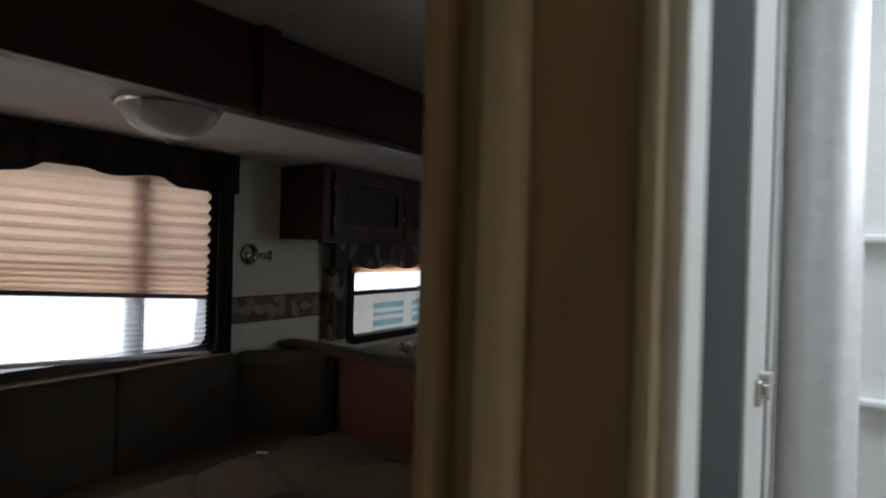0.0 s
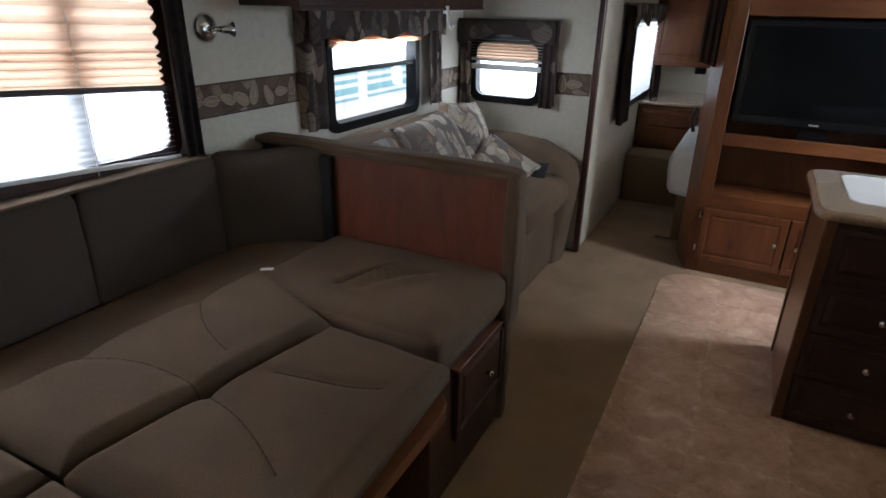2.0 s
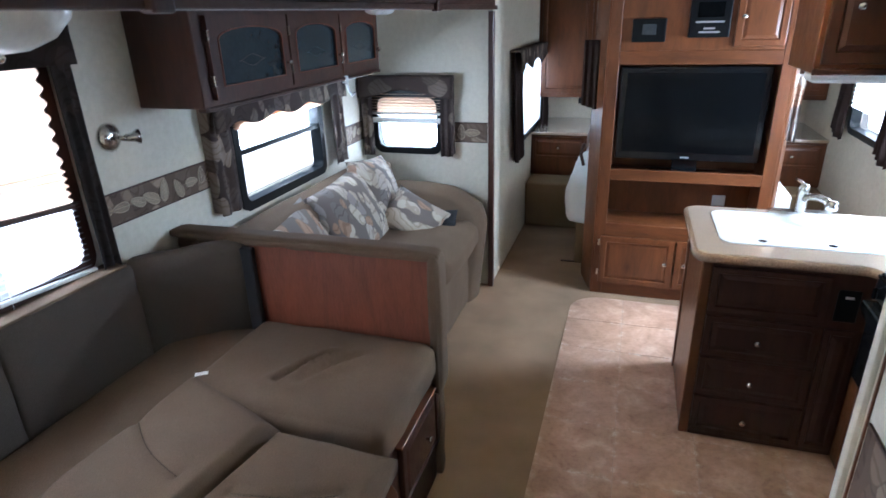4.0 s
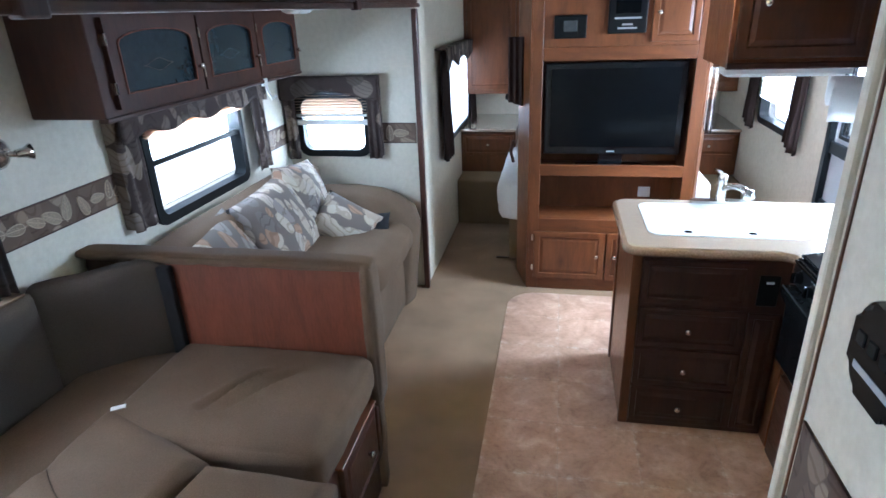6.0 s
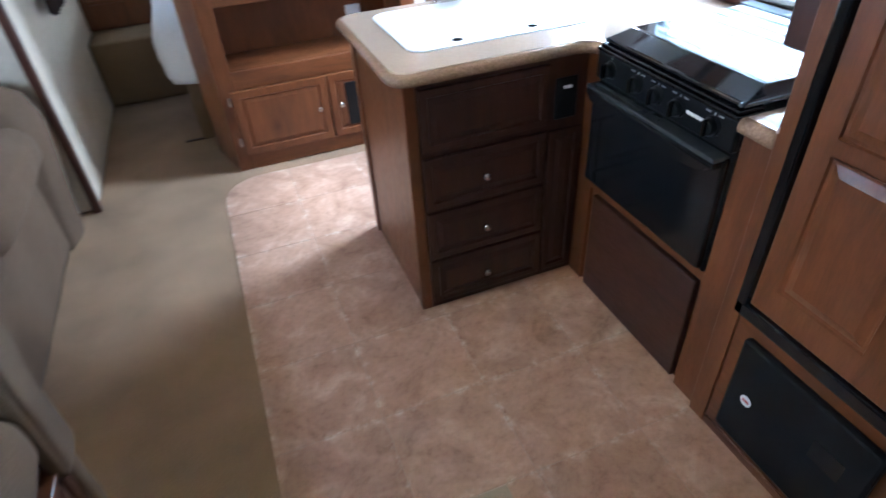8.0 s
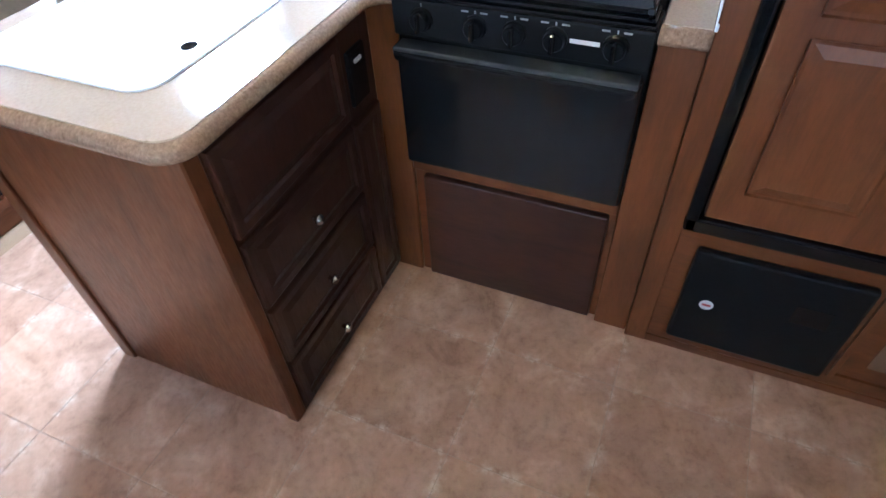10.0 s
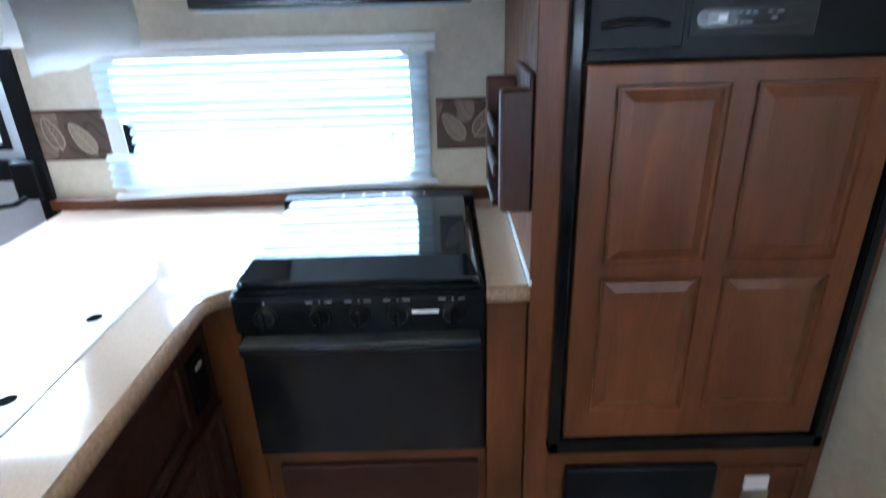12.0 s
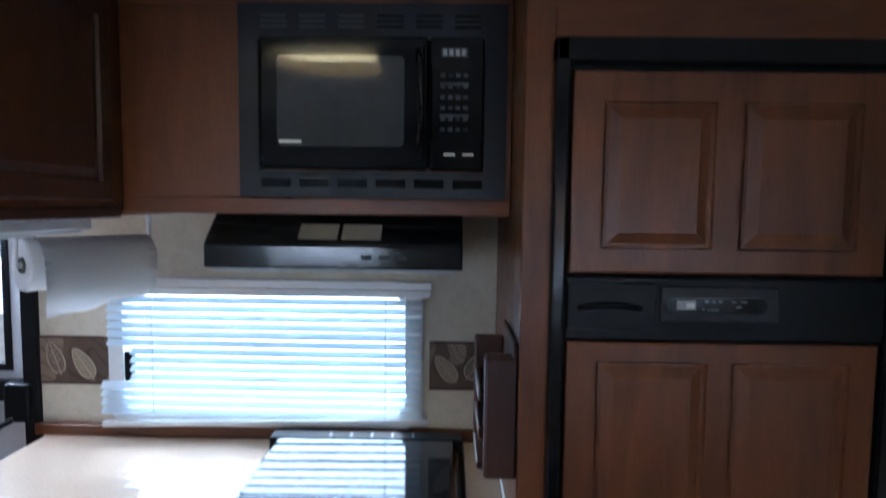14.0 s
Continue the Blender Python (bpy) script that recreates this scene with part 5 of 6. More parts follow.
slab_cushion(((-2.05, 0.10), (-1.53, 0.12), (-1.53, 0.468), (-2.05, 0.468)), 0.637, 0.715, "taupe back cushion laid on the lowered table", ((0.5, 0.0, 0.5, 1.0),), 4.0)
solo("fabric_tag", box(-0.022, 0.022, -0.010, 0.010, 0, 0.002, 0.0005, m=Matrix.Translation((-2.343, 1.371, 0.7135)) @ Matrix.Rotation(radians(35), 4, "Z")), WHITE, "small white fabric tag on the cushion's corner", "tag")

# ---- slide-out: sofa ----
so = thing("sofa", (-2.3, 2.85, 0), "taupe microsuede sofa with rounded arms", "sofa")
part("base", cushion(-2.72, -1.955, 1.96, 3.74, 0.0, 0.46, 0.03, 0.0, 10, 0.006, seed=21), SUEDE, so, smooth=True)
for k, (y0, y1) in enumerate(((1.97, 2.74), (2.75, 3.50))):
    part("seat", cushion(-2.60, -1.885, y0, y1, 0.42, 0.605, 0.07, 0.02, 14, 0.007, seed=31 + k), SUEDE, so, smooth=True)
part("back", cushion(SX + 0.01, -2.55, 1.96, 3.74, 0.40, 0.93, 0.07, 0.02, 12, 0.006, seed=41), SUEDE, so, smooth=True)
own = bmesh.new()
prof = [(-2.66, 0.0), (-2.66, 0.72), (-2.50, 0.765), (-2.30, 0.765), (-2.12, 0.745), (-2.02, 0.70), (-1.93, 0.63), (-1.895, 0.52), (-1.955, 0.0)]
for k in range(7):
    t = k / 6
    infl = 0.035 * math.sin(math.pi * t)
    for x, z in prof:
        own.verts.new((x + (infl if x > -2 else 0), 3.47 + 0.29 * t, z + (infl if z > 0.3 else 0)))
own.verts.ensure_lookup_table()
for k in range(6):
    for j in range(len(prof) - 1):
        a = k * len(prof) + j
        own.faces.new([own.verts[q] for q in (a, a + 1, a + 1 + len(prof), a + len(prof))])
own.faces.new(own.verts[: len(prof)])
own.faces.new(own.verts[-len(prof):])
part("arm", own, SUEDE, so, smooth=True)
def pillow(name, m, w, h, t, mat, label, seed=0.0):
    """A knife-edge pillow, flat in local XY."""
    own = bmesh.new()
    n = 16
    for side in (1, -1):
        rows = []
        for j in range(n + 1):
            row = []
            for i in range(n + 1):
                u, v = 2 * i / n - 1, 2 * j / n - 1
                b = max(0, (1 - u * u) * (1 - v * v)) ** 0.45
                pinch = 1 - 0.07 * (u * u * (1 - v * v) + v * v * (1 - u * u))
                row.append(own.verts.new((u * w / 2 * (1 - 0.06 * (1 - v * v)), v * h / 2 * (1 - 0.06 * (1 - u * u)), side * t / 2 * b + 0.012 * b * noise.noise((u * 2.5 + seed, v * 2.5, side)))))
            rows.append(row)
        for j in range(n):
            for i in range(n):
                own.faces.new((rows[j][i], rows[j][i + 1], rows[j + 1][i + 1], rows[j + 1][i]))
    bmesh.ops.remove_doubles(own, verts=own.verts[:], dist=0.0005)
    bmesh.ops.transform(own, matrix=m, verts=own.verts[:])
    return solo(name, own, mat, label, "pillow", "sofa pillows", smooth=True)


def lean(x, y, z, back, spin=0, facing="+x"):
    return face_frame((x, y, z), facing) @ Matrix.Rotation(radians(-back), 4, "X") @ Matrix.Rotation(radians(spin), 4, "Z")


pillow("sofa_pillow", lean(-2.50, 2.92, 0.76, 28, 3), 0.66, 0.50, 0.20, PRINT, "large leaf-print back pillow leaning on the sofa", 1)
pillow("sofa_pillow", lean(-2.52, 3.34, 0.79, 24, -8), 0.48, 0.48, 0.20, PRINT, "leaf-print back pillow leaning in the sofa corner", 2)
pillow("sofa_pillow", lean(-2.52, 2.34, 0.74, 30, 6), 0.62, 0.46, 0.18, PRINT, "leaf-print back pillow slumped along the sofa back", 3)
pillow("throw_pillow", lean(-2.25, 3.25, 0.665, 52, -18, "-y") @ Matrix.Rotation(radians(20), 4, "Y"), 0.38, 0.32, 0.12, PRINT, "small square leaf-print throw pillow on the seat", 4)

# black pad added as the throw pillow's shadow on the seat
pillow("throw_pillow", lean(-2.11, 3.34, 0.632, 62, 10, "-y"), 0.24, 0.18, 0.06, plain("pillow_shadow_black", (0.015, 0.015, 0.017), 0.95), "flat black pad standing in for the shadow behind the throw pillow", 5)

# slide-out overhead cabinets
sc = thing("overhead_cabinet", (-2.65, 2.64, 1.54), "dark cherry overhead cabinet with arched etched-glass doors", "cabinet", "overhead cabinets")
CX0, CX1, CZ0 = SX + 0.002, -2.50, 1.55
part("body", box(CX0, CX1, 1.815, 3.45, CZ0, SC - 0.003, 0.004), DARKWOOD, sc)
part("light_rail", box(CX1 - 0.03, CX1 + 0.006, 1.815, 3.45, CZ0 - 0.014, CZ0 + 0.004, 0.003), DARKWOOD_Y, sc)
def arched_door(y0, w, h=0.30):
    m = face_frame((CX1, y0, CZ0 + 0.025), "+x")
    inner = [(0.055, 0.05), (w - 0.055, 0.05), (w - 0.055, h - 0.085)] + [(w / 2 + (w / 2 - 0.055) * math.cos(radians(180 * k / 10)), h - 0.085 + 0.04 * math.sin(radians(180 * k / 10))) for k in range(1, 10)] + [(0.055, h - 0.085)]
    cx, cy = w / 2, h / 2
    outer = []
    for x, y in inner:
        dx, dy = x - cx, y - cy
        s = min((w / 2) / abs(dx) if abs(dx) > 1e-6 else 9e9, (h / 2) / abs(dy) if abs(dy) > 1e-6 else 9e9)
        outer.append((cx + dx * s, cy + dy * s))
    outer[0], outer[1] = (0, 0), (w, 0)
    k = min(range(2, len(outer)), key=lambda q: (outer[q][0] - w) ** 2 + (outer[q][1] - h) ** 2); outer[k] = (w, h)
    k = min(range(2, len(outer)), key=lambda q: outer[q][0] ** 2 + (outer[q][1] - h) ** 2); outer[k] = (0, h)
    d = part("door", ring(outer, inner, 0, 0.02, m), DARKWOOD, sc)
    part("glass_panel", slab(inner, 0.004, 0.010, m), TEAL_GLASS, d, "dark etched glass")
    for s in (1, -1):
        part("etched_line", tube([(w / 2 - 0.09 + 0.018 * q, h / 2 - 0.02 + 0.022 * s * math.sin(math.pi * q / 10) ** 2, 0.0105) for q in range(11)], 0.0011, 5, m=m), DIM, d)
    part("inner_bead", ring([(cx + (x - cx) * 1.03, cy + (y - cy) * 1.04) for x, y in inner], inner, 0.018, 0.024, m), REDPANEL, d)
    knob(d, m @ Vector((w - 0.028, 0.10, 0.02)), "+x", 0.012)
    for z in (0.05, h - 0.09):
        part("hinge", box(-0.008, 0.004, z, z + 0.04, 0.005, 0.024, 0.002, m=m), CHROME, d)
arched_door(1.875, 0.535); arched_door(2.425, 0.49); arched_door(2.93, 0.475)
cl = thing("coat_hook", (-2.49, 2.985, 1.5), "white plastic hook hanging from the cabinet", "hook")
part("hook", tube([(-2.50, 2.985, 1.55), (-2.49, 2.985, 1.49), (-2.47, 2.985, 1.455), (-2.45, 2.985, 1.47)], 0.008, 8), WHITE, cl, smooth=True)
part("plate", box(-2.515, -2.494, 2.965, 3.005, 1.52, 1.56, 0.003), WHITE, cl)

# wall sconce
sn = thing("wall_sconce", (SX, 1.64, 1.47), "brushed nickel wall reading lamp", "lamp")
part("back_plate", lathe([(0.052, 0), (0.052, 0.008), (0.04, 0.018), (0.018, 0.026), (0, 0.027)], face_frame((SX, 1.64, 1.472), "+x"), 26), CHROME, sn, smooth=True)
part("arm", tube([(SX + 0.02, 1.64, 1.472), (SX + 0.05, 1.645, 1.47), (SX + 0.065, 1.66, 1.468)], 0.010, 10), CHROME, sn, smooth=True)
part("lamp_head", lathe([(0, 0), (0.014, 0.004), (0.017, 0.03), (0.028, 0.05), (0.024, 0.05), (0.013, 0.03), (0, 0.02)], Matrix.Translation((SX + 0.06, 1.655, 1.468)) @ Matrix.Rotation(radians(90), 4, "Y") @ Matrix.Rotation(radians(-65), 4, "X"), 20), CHROME, sn, smooth=True)

# slide-out ceiling lamps
for p, r in (((-2.06, 0.78, SC), 0.132), ((-2.28, 3.00, SC), 0.15)):
    if p[1] < 2:
        cl = thing("ceiling_lamp", p, "white glass dome ceiling lamp, switched off", "lamp")
        part("rim", lathe([(r, 0), (r + 0.012, -0.012), (r, -0.028), (r - 0.01, -0.02), (r - 0.01, 0)], Matrix.Translation(p), 32), CHROME, cl, smooth=True)
        part("shade", lathe([(r - 0.002, -0.022), (r * 0.93, -0.045), (r * 0.70, -0.078), (r * 0.35, -0.098), (0, -0.103)], Matrix.Translation(p), 32), plain("milk_glass", (0.72, 0.71, 0.68), 0.25), cl, smooth=True)
        part("finial", lathe([(0.004, -0.101), (0.008, -0.107), (0.005, -0.115), (0, -0.117)], Matrix.Translation(p), 12), CHROME, cl, smooth=True)
    else:
        cl = thing("ceiling_lamp", p, "flat twin-globe ceiling lamp in the slide-out, switched off", "lamp")
        part("base", lathe([(r, 0), (r, -0.012), (r - 0.03, -0.02), (0, -0.02)], Matrix.Translation(p), 28), WHITE, cl)
        for s in (-1, 1):
            part("lens", lathe([(0.055, -0.016), (0.05, -0.034), (0.03, -0.045), (0, -0.048)], Matrix.Translation((p[0], p[1] + s * 0.06, p[2])), 20), plain("milk_glass", (0.72, 0.71, 0.68), 0.25), cl, smooth=True)

# main ceiling fittings
vr = thing("ceiling_register", (-0.275, 2.205, H), "round cream ceiling air register", "vent")
part("ring", lathe([(0.055, 0), (0.10, 0), (0.102, -0.006), (0.09, -0.016), (0.06, -0.018), (0.055, -0.006)], Matrix.Translation((-0.275, 2.205, H)), 32), plain("cream_plastic", (0.62, 0.59, 0.5), 0.4), vr, smooth=True)
for k in range(5):
    part("louvre", box(-0.05, 0.05, -0.004 + 0.02 * (k - 2), 0.004 + 0.02 * (k - 2), -0.016, -0.004, 0.001, m=Matrix.Translation((-0.275, 2.205, H)) @ Matrix.Rotation(radians(20), 4, "Z")), BEIGE_METAL, vr)
sd = thing("smoke_detector", (-1.2, 3.1, H), "round white smoke detector on the ceiling", "smoke detector")
part("body", lathe([(0.06, 0), (0.06, -0.015), (0.045, -0.035), (0, -0.037)], Matrix.Translation((-1.2, 3.1, H)), 24), WHITE, sd, smooth=True)
for y in (1.66, 3.55):
    solo("trim_ceiling_batten", box(TX + 0.03, 0.17 if y < 2 else KX - 0.002, y - 0.012, y + 0.012, H - 0.006, H - 0.0005, 0.001), CEILING, "off-white batten over a ceiling panel joint", "trim", "ceiling battens", "structure")

# roof vent collar, and that of an unseen opening added over the bathroom
for nm, x0, x1, y0, y1 in (("roof_vent", -0.80, -0.44, 2.08, 2.44), ("added_bath_opening", -0.25, 0.25, 0.30, 0.80)):
    rv = thing(nm, ((x0 + x1) / 2, (y0 + y1) / 2, H), "cream framed roof opening letting daylight in", "roof vent")
    part("collar", ring([(x0 - 0.03, y0 - 0.03), (x1 + 0.03, y0 - 0.03), (x1 + 0.03, y1 + 0.03), (x0 - 0.03, y1 + 0.03)], [(x0 + 0.003, y0 + 0.003), (x1 - 0.003, y0 + 0.003), (x1 - 0.003, y1 - 0.003), (x0 + 0.003, y1 - 0.003)], H - 0.01, H + 0.055, Matrix.Identity(4)), BEIGE_METAL if nm == "roof_vent" else WHITE, rv)
    if nm == "roof_vent":
        part("cover", box(x0 + 0.004, x1 - 0.004, y0 + 0.004, y1 - 0.004, H + 0.040, H + 0.046, 0.001), VENT_COVER, rv, "cream see-through cover")

# thermostat on the hall wall
th = thing("wall_thermostat", (-0.60, 0.718, 1.46), "black curved wall thermostat", "thermostat")
TM = face_frame((-0.59, 0.708, 1.465), "-x")
part("body", slab([(x, y) for x, y in rounded_outline(0.13, 0.125, 0.035)], 0, 0.032, TM, 0.012, 3), BLACK_GLOSS, th)
for k in range(4):
    part("button", box(-0.05 + 0.028 * k, -0.032 + 0.028 * k, 0.0, 0.018, 0.031, 0.034, 0.001, m=TM), BLACK, th)
part("lettering_bar", box(-0.045, 0.045, -0.032, -0.022, 0.0315, 0.0328, 0, m=TM), GREY, th)

# ---- bedroom ----
solo("carpet_strip", box(-1.43, -1.275, 4.362, 4.378, -0.004, 0.006, 0.002, 2), DARKWOOD, "thin dark strip lying on the passage carpet", "strip")
for s, x0, x1 in ((1, TX + 0.003, -1.36), (-1, 0.06, KX - 0.003)):
    ns = thing("nightstand", ((x0 + x1) / 2, 5.75, 0.41), "cherry nightstand built over a carpeted step", "nightstand", "nightstands")
    part("body", box(x0, x1, 5.44, 6.25, 0.42, 0.80, 0.003), CHERRY, ns)
    part("top", box(x0, x1, 5.40, 6.255, 0.80, 0.825, 0.006, 2), LAMINATE, ns)
    front(ns, "drawer_front", face_frame((x0 + 0.02, 5.44, 0.58), "-y"), x1 - x0 - 0.04, 0.20, CHERRY, "-y", ((x1 - x0) / 2 - 0.02, 0.10), 0.03)
    solo("carpeted_step", box(x0, x1, 5.15, 6.25, -0.002, 0.415, 0.02, 3), CARPET_OLIVE, "olive carpeted platform in the bedroom", "step", "bedroom platforms")
    wc = thing("wardrobe_cabinet", ((x0 + x1) / 2, 6.0, 1.1), "cherry overhead cabinet beside the bed", "cabinet", "bedroom cabinets")
    part("body", box(x0, x1, 5.72, 6.255, 1.10, H - 0.003, 0.003), CHERRY, wc)
    front(wc, "door", face_frame((x0 + 0.03, 5.72, 1.14), "-y"), x1 - x0 - 0.06, 0.93, CHERRY, "-y", ((x1 - x0) - 0.11 if s > 0 else 0.05, 0.30), 0.055)
    part("side_moulding", box((x1 - 0.004) if s > 0 else x0 - 0.06, (x1 + 0.06) if s > 0 else x0 + 0.004, 5.76, 6.25, 1.10, 1.75, 0.004), DARKWOOD, wc)
    solo("reading_light", box((x1 - 0.12) if s > 0 else x0 + 0.04, (x1 - 0.03) if s > 0 else x0 + 0.13, 5.70, 5.78, 1.045, 1.098, 0.01, 2), BLACK, "small black reading light under the cabinet", "lamp", "reading lights")
bd = thing("bed", (-0.65, 5.2, 0), "bed with white bedding behind the television cabinet", "bed")
part("platform", box(-1.33, 0.03, 4.35, 6.25, 0.0, 0.36, 0.01), CARPET_OLIVE, bd)
part("mattress", cushion(-1.36, 0.05, 4.30, 6.25, 0.36, 0.60, 0.06, 0.01, 10, 0.004), LINEN, bd, smooth=True)
part("bedspread", cushion(-1.415, 0.11, 4.27, 6.0, 0.33, 0.67, 0.08, 0.01, 14, 0.014, seed=5), LINEN, bd, "rumpled white bedspread", smooth=True)
part("curtain_tie", tube([(-1.29, 4.20, 0.98), (-1.31, 4.21, 0.90), (-1.29, 4.22, 0.82)], 0.012, 8), DARKWOOD, bd)

# ---- entry door ----
en = thing("door_1", (KX, 3.44, 0), "white entry door with black frame, window and latch", "door", kind="structure")
DM = face_frame((KX, 3.785, 0.0), "-x")     # lower left corner of the opening
part("door_frame", ring([(0.002, 0), (0.698, 0), (0.698, 1.955), (0.002, 1.955)], [(0.045, 0.04), (0.655, 0.04), (0.655, 1.91), (0.045, 1.91)], -0.06, 0.02, DM), BLACK, en)
part("slab", ring([(0.046, 0.042), (0.654, 0.042), (0.654, 1.908), (0.046, 1.908)], [(0.12, 1.13), (0.58, 1.13), (0.58, 1.78), (0.12, 1.78)], -0.045, -0.015, DM), plain("door_panel", (0.62, 0.65, 0.68), 0.35), en, "pale grey door panel")
dw = part("door_window", ring([(0.10, 1.11), (0.60, 1.11), (0.60, 1.80), (0.10, 1.80)], [(0.12, 1.13), (0.58, 1.13), (0.58, 1.78), (0.12, 1.78)], -0.05, -0.008, DM), BLACK, en)
pn = part("pane", box(0.121, 0.579, 1.131, 1.779, -0.034, -0.030, 0, m=DM), GLASS, dw)
pn.visible_shadow = False
part("window_shade", box(0.125, 0.575, 1.285, 1.775, -0.026, -0.022, 0.001, m=DM), WHITE_SHADE, en, "pale shade drawn half over the door window")
part("cross_bar", box(0.046, 0.654, 1.015, 1.085, -0.016, 0.006, 0.006, 2, m=DM), BLACK, en)
part("latch_box", box(0.60, 0.68, 0.96, 1.08, -0.01, 0.035, 0.008, 2, m=DM), BLACK, en)
part("latch_lever", tube([(0.63, 0.97, 0.035), (0.60, 0.955, 0.055), (0.55, 0.95, 0.058)], 0.009, 8, m=DM), BLACK, en)
part("lower_bar", box(0.046, 0.654, 0.70, 0.74, -0.016, 0.004, 0.004, m=DM), BLACK, en)

# ---- bathroom seen through its door ----
JAMB = wood("door_jamb_wood", (0.29, 0.198, 0.107), (0.37, 0.26, 0.145), (0.45, 0.325, 0.19), "z", 0.5)
jm = thing("door_2", (-0.60, 0.07, 0), "tan wooden bathroom door jamb with casings", "door frame", kind="structure")
part("jamb", box(-0.632, -0.568, 0.012, 0.03, 0, 1.93, 0.004), JAMB, jm)
part("casing", box(-0.643, -0.632, 0.006, 0.075, 0, 1.98, 0.005, 2), JAMB, jm)
part("door_stop", box(-0.6185, -0.604, 0.001, 0.012, 0, 1.93, 0.005, 3), plain("door_stop_wood", (0.62, 0.49, 0.31), 0.5), jm)
part("edge_bead", box(-0.573, -0.5675, 0.006, 0.012, 0, 1.93, 0.002, 2), plain("bead_wood", (0.60, 0.48, 0.32), 0.5), jm)
part("white_edge", box(-0.5672, -0.562, 0.012, 0.04, 0, 1.98, 0.002, 2), WHITE, jm, "white inner casing")
part("jamb", box(-0.632, -0.568, -0.615, -0.60, 0, 1.93, 0.004), JAMB, jm)
part("head", box(-0.632, -0.568, -0.60, 0.012, 1.915, 1.93, 0.002), JAMB, jm)
BATH = plain("bath_panel", (0.72, 0.73, 0.72), 0.3, 0, 0.5, 0.04)
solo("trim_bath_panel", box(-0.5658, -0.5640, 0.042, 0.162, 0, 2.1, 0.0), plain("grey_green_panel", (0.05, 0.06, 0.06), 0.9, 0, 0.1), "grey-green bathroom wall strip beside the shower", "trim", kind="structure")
sh = thing("shower_surround", (0, 0.87, 0), "white moulded shower surround", "shower")
part("back_panel", box(-0.562, 0.55, 0.855, 0.877, 0.10, 2.05, 0.004), BATH, sh)
part("side_panel", box(-0.5655, -0.5625, 0.163, 0.855, 0.10, 2.05, 0.001), BATH, sh)
part("tray", box(-0.56, 0.55, 0.42, 0.876, 0.0, 0.12, 0.02, 3), BATH, sh)
for z in (1.55, 1.325, 1.10):
    part("shelf_ridge", box(-0.50, 0.50, 0.835, 0.856, z, z + 0.012, 0.004, 2), BATH, sh)
tb = thing("shower_hook", (-0.56, 0.25, 1.43), "chrome shower bracket on the panel", "bracket")
part("plate", box(-0.5628, -0.5595, 0.205, 0.214, 1.446, 1.460, 0.001), CHROME, tb)
part("arm", box(-0.5615, -0.557, 0.214, 0.262, 1.450, 1.457, 0.001), CHROME, tb)
part("clip", box(-0.5625, -0.556, 0.222, 0.228, 1.447, 1.462, 0.001), WHITE, tb)
sc2 = thing("shower_curtain", (-0.54, 0.35, 1.1), "white shower curtain hanging from a track", "curtain")
part("cloth", slab([(-0.5615 + 0.05 * k / 24, 0.350 - 0.012 * math.sin(math.pi * k / 24) ** 2 - 0.003 * math.sin(3 * math.pi * k / 24)) for k in range(25)] + [(-0.5115 - 0.05 * k / 4, 0.362) for k in range(5)], 0.18, 2.03), plain("white_vinyl", (0.80, 0.81, 0.83), 0.4), sc2, smooth=True)
part("track", box(-0.561, 0.5, 0.34, 0.37, 2.035, 2.06, 0.003), WHITE, sc2)
part("pull_cord", tube([(-0.5615, 0.30, 2.05), (-0.5615, 0.27, 1.5), (-0.5615, 0.22, 0.9)], 0.001, 5), GREY, sc2)

# ---- neighbouring trailer outside ----
nb = thing("travel_trailer", (-7.5, 9.5, -0.7), "white travel trailer with blue stripes parked next door", "trailer")
part("body", box(-9.0, -6.6, 4.4, 14.0, -0.70, 2.6, 0.10, 3), OUT_WHITE, nb)
for z, h in ((0.53, 0.09), (0.41, 0.05), (0.24, 0.10), (0.14, 0.04)):
    for y, w in ((7.08, 0.78), (8.13, 1.55), (10.1, 1.5), (12.0, 1.5)):
        part("stripe", box(-6.602, -6.592, y, y + w, z, z + h, 0), OUT_BLUE, nb)
for y in (6.2, 9.2, 11.8):
    w = part("window", box(-6.605, -6.585, y, y + 0.9, 1.35, 1.95, 0.004), BLACK_GLASS, nb)

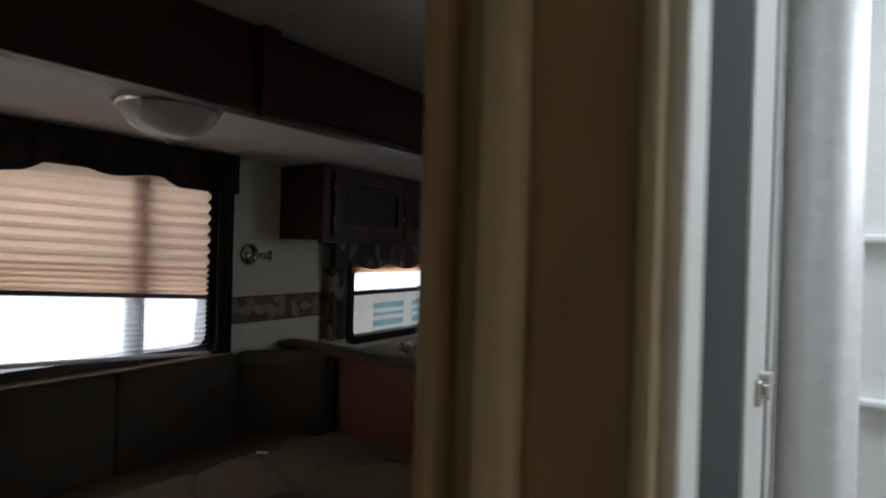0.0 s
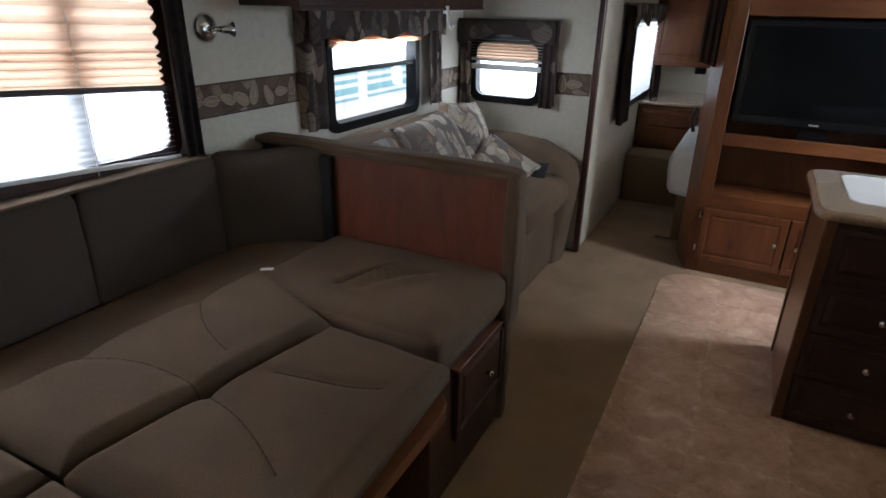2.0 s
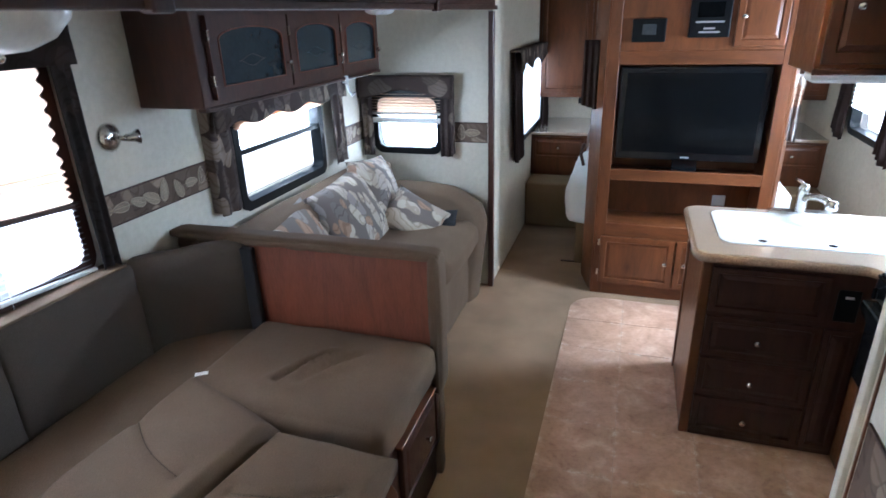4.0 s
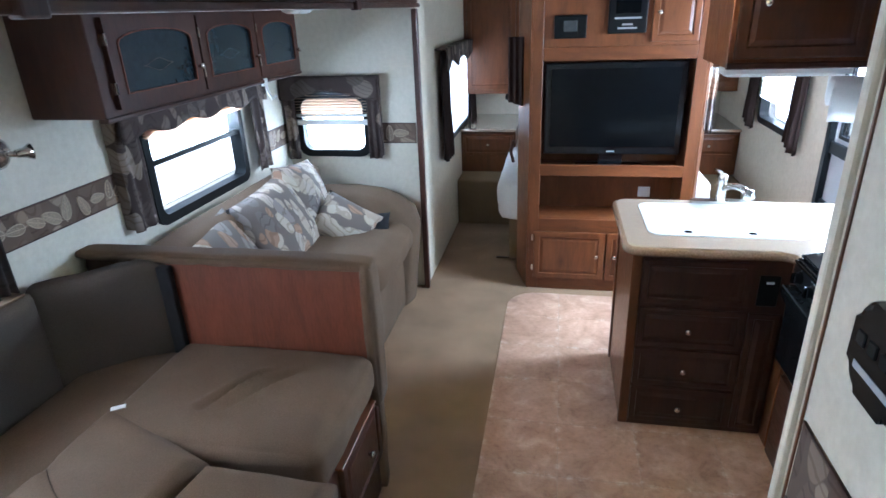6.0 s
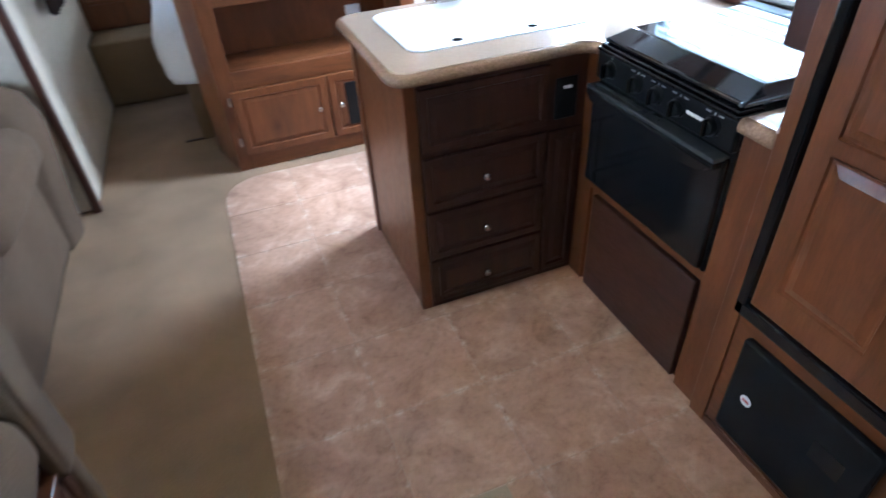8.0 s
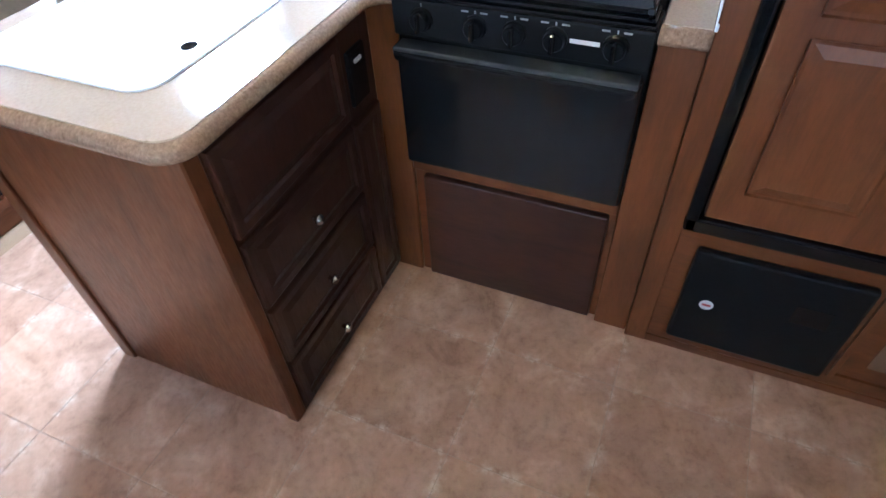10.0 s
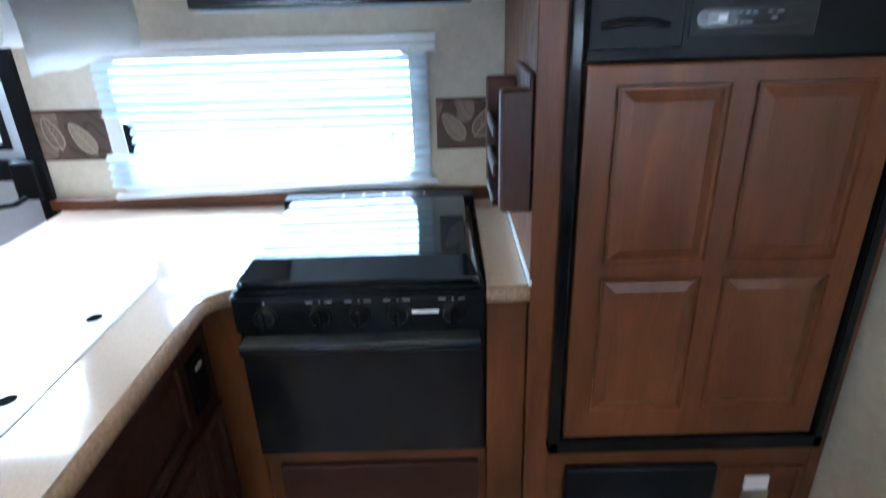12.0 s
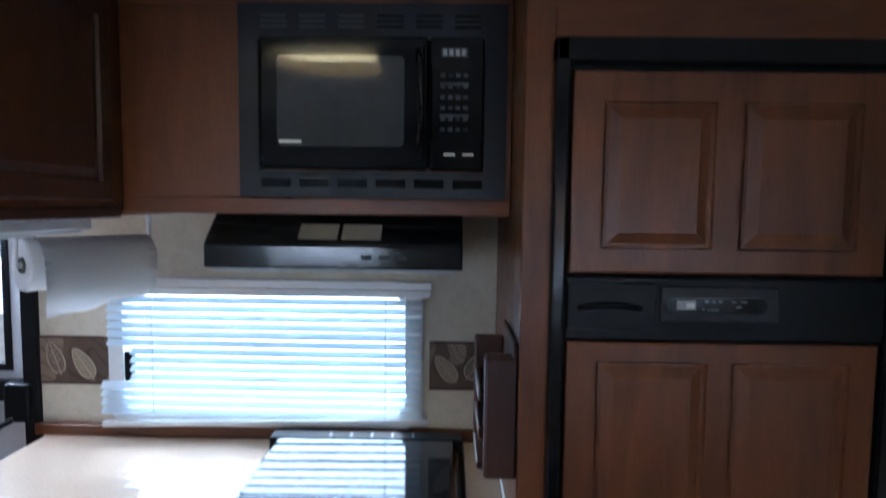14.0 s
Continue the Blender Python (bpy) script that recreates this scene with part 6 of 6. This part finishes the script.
# ---- vinyl floor pieces ----
def tile_material():
    mat, nt, b = material("vinyl_stone", 0.42, 0, 0.4)
    info = nt.nodes.new("ShaderNodeObjectInfo")
    v = coords(nt)
    geo = nt.nodes.new("ShaderNodeNewGeometry")
    add = nt.nodes.new("ShaderNodeVectorMath")
    add.operation = "ADD"
    nt.links.new(geo.outputs["Position"], add.inputs[0])
    nt.links.new(info.outputs["Random"], add.inputs[1])
    n1 = node(nt, "ShaderNodeTexNoise", Scale=6.5, Detail=7.0, Roughness=0.6, Distortion=0.9)
    n2 = node(nt, "ShaderNodeTexNoise", Scale=42.0, Detail=5.0, Roughness=0.7)
    nt.links.new(add.outputs[0], n1.inputs["Vector"])
    nt.links.new(add.outputs[0], n2.inputs["Vector"])
    c1 = ramp(nt, n1.outputs["Fac"], ((0.26, (0.26, 0.150, 0.099)), (0.42, (0.395, 0.248, 0.170)), (0.56, (0.45, 0.295, 0.209)), (0.74, (0.57, 0.41, 0.31))))
    c2 = ramp(nt, n2.outputs["Fac"], ((0.32, (0.62, 0.57, 0.53)), (0.48, (0.98, 0.96, 0.94)), (0.70, (1.2, 1.2, 1.18))))
    col = mixed(nt, 0.48, c1, c2, "MULTIPLY")
    tone = ramp(nt, info.outputs["Random"], ((0.0, (0.93, 0.90, 0.88)), (1.0, (1.07, 1.06, 1.05))))
    col = mixed(nt, 1.0, col, tone, "MULTIPLY")
    # pale worn flecks along the joints
    tc = nt.nodes.new("ShaderNodeTexCoord")
    sep = nt.nodes.new("ShaderNodeSeparateXYZ")
    nt.links.new(tc.outputs["Generated"], sep.inputs[0])
    edge = None
    for k in (0, 1):
        far = nt.nodes.new("ShaderNodeMath")
        far.operation = "PINGPONG"
        far.inputs[1].default_value = 0.5
        nt.links.new(sep.outputs[k], far.inputs[0])
        if edge is None:
            edge = far.outputs[0]
        else:
            low = nt.nodes.new("ShaderNodeMath")
            low.operation = "MINIMUM"
            nt.links.new(edge, low.inputs[0])
            nt.links.new(far.outputs[0], low.inputs[1])
            edge = low.outputs[0]
    near = ramp(nt, edge, ((0.0, (1, 1, 1)), (0.035, (0.35, 0.35, 0.35)), (0.09, (0, 0, 0))))
    n3 = node(nt, "ShaderNodeTexNoise", Scale=16.0, Detail=6.0, Roughness=0.7)
    nt.links.new(geo.outputs["Position"], n3.inputs["Vector"])
    spots = ramp(nt, n3.outputs["Fac"], ((0.50, (0, 0, 0)), (0.64, (1, 1, 1))))
    wear = mixed(nt, 1.0, near, spots, "MULTIPLY")
    col = mixed(nt, wear, col, (0.62, 0.50, 0.40))
    nt.links.new(col, b.inputs["Base Color"])
    bump(nt, b, n2.outputs["Fac"], 0.12, 0.001)
    return mat


TILE = tile_material()
P = 0.347
def tile_mesh(w, h):
    me = bpy.data.meshes.new("tile")
    bm = box(0, w - 0.002, 0, h - 0.002, 0.001, 0.0025, 0.0008)
    bm.to_mesh(me)
    bm.free()
    me.materials.append(TILE)
    return me


tiles = {}
x = -0.24 - 3 * P
cols = []
while x < 0.30:
    cols.append((max(x, VX0), min(x + P, 0.38)))
    x += P
for x0, x1 in cols:
    y = 1.686 - 8 * P
    while y < VY1:
        y0, y1 = max(y, VY0), min(y + P, VY1)
        y += P
        if y1 - y0 < 0.02 or x1 - x0 < 0.02:
            continue
        if x0 < VX0 + 0.02 and y1 > VY1 - 0.02:   # rounded corner piece
            pts = [(x0 + 0.2 - 0.2 * math.sin(radians(11.25 * k)), y1 - 0.2 + 0.2 * math.cos(radians(11.25 * k))) for k in range(9)]
            part("tile", slab([*pts, (x0, y0), (x1 - 0.003, y0), (x1 - 0.003, y1)], 0.001, 0.0025), TILE, vinyl)
            continue
        key = (round(x1 - x0, 3), round(y1 - y0, 3))
        if key not in tiles:
            tiles[key] = tile_mesh(x1 - x0, y1 - y0)
        t = new("tile", tiles[key])
        t.location = (x0, y0, 0)
        t.parent = vinyl
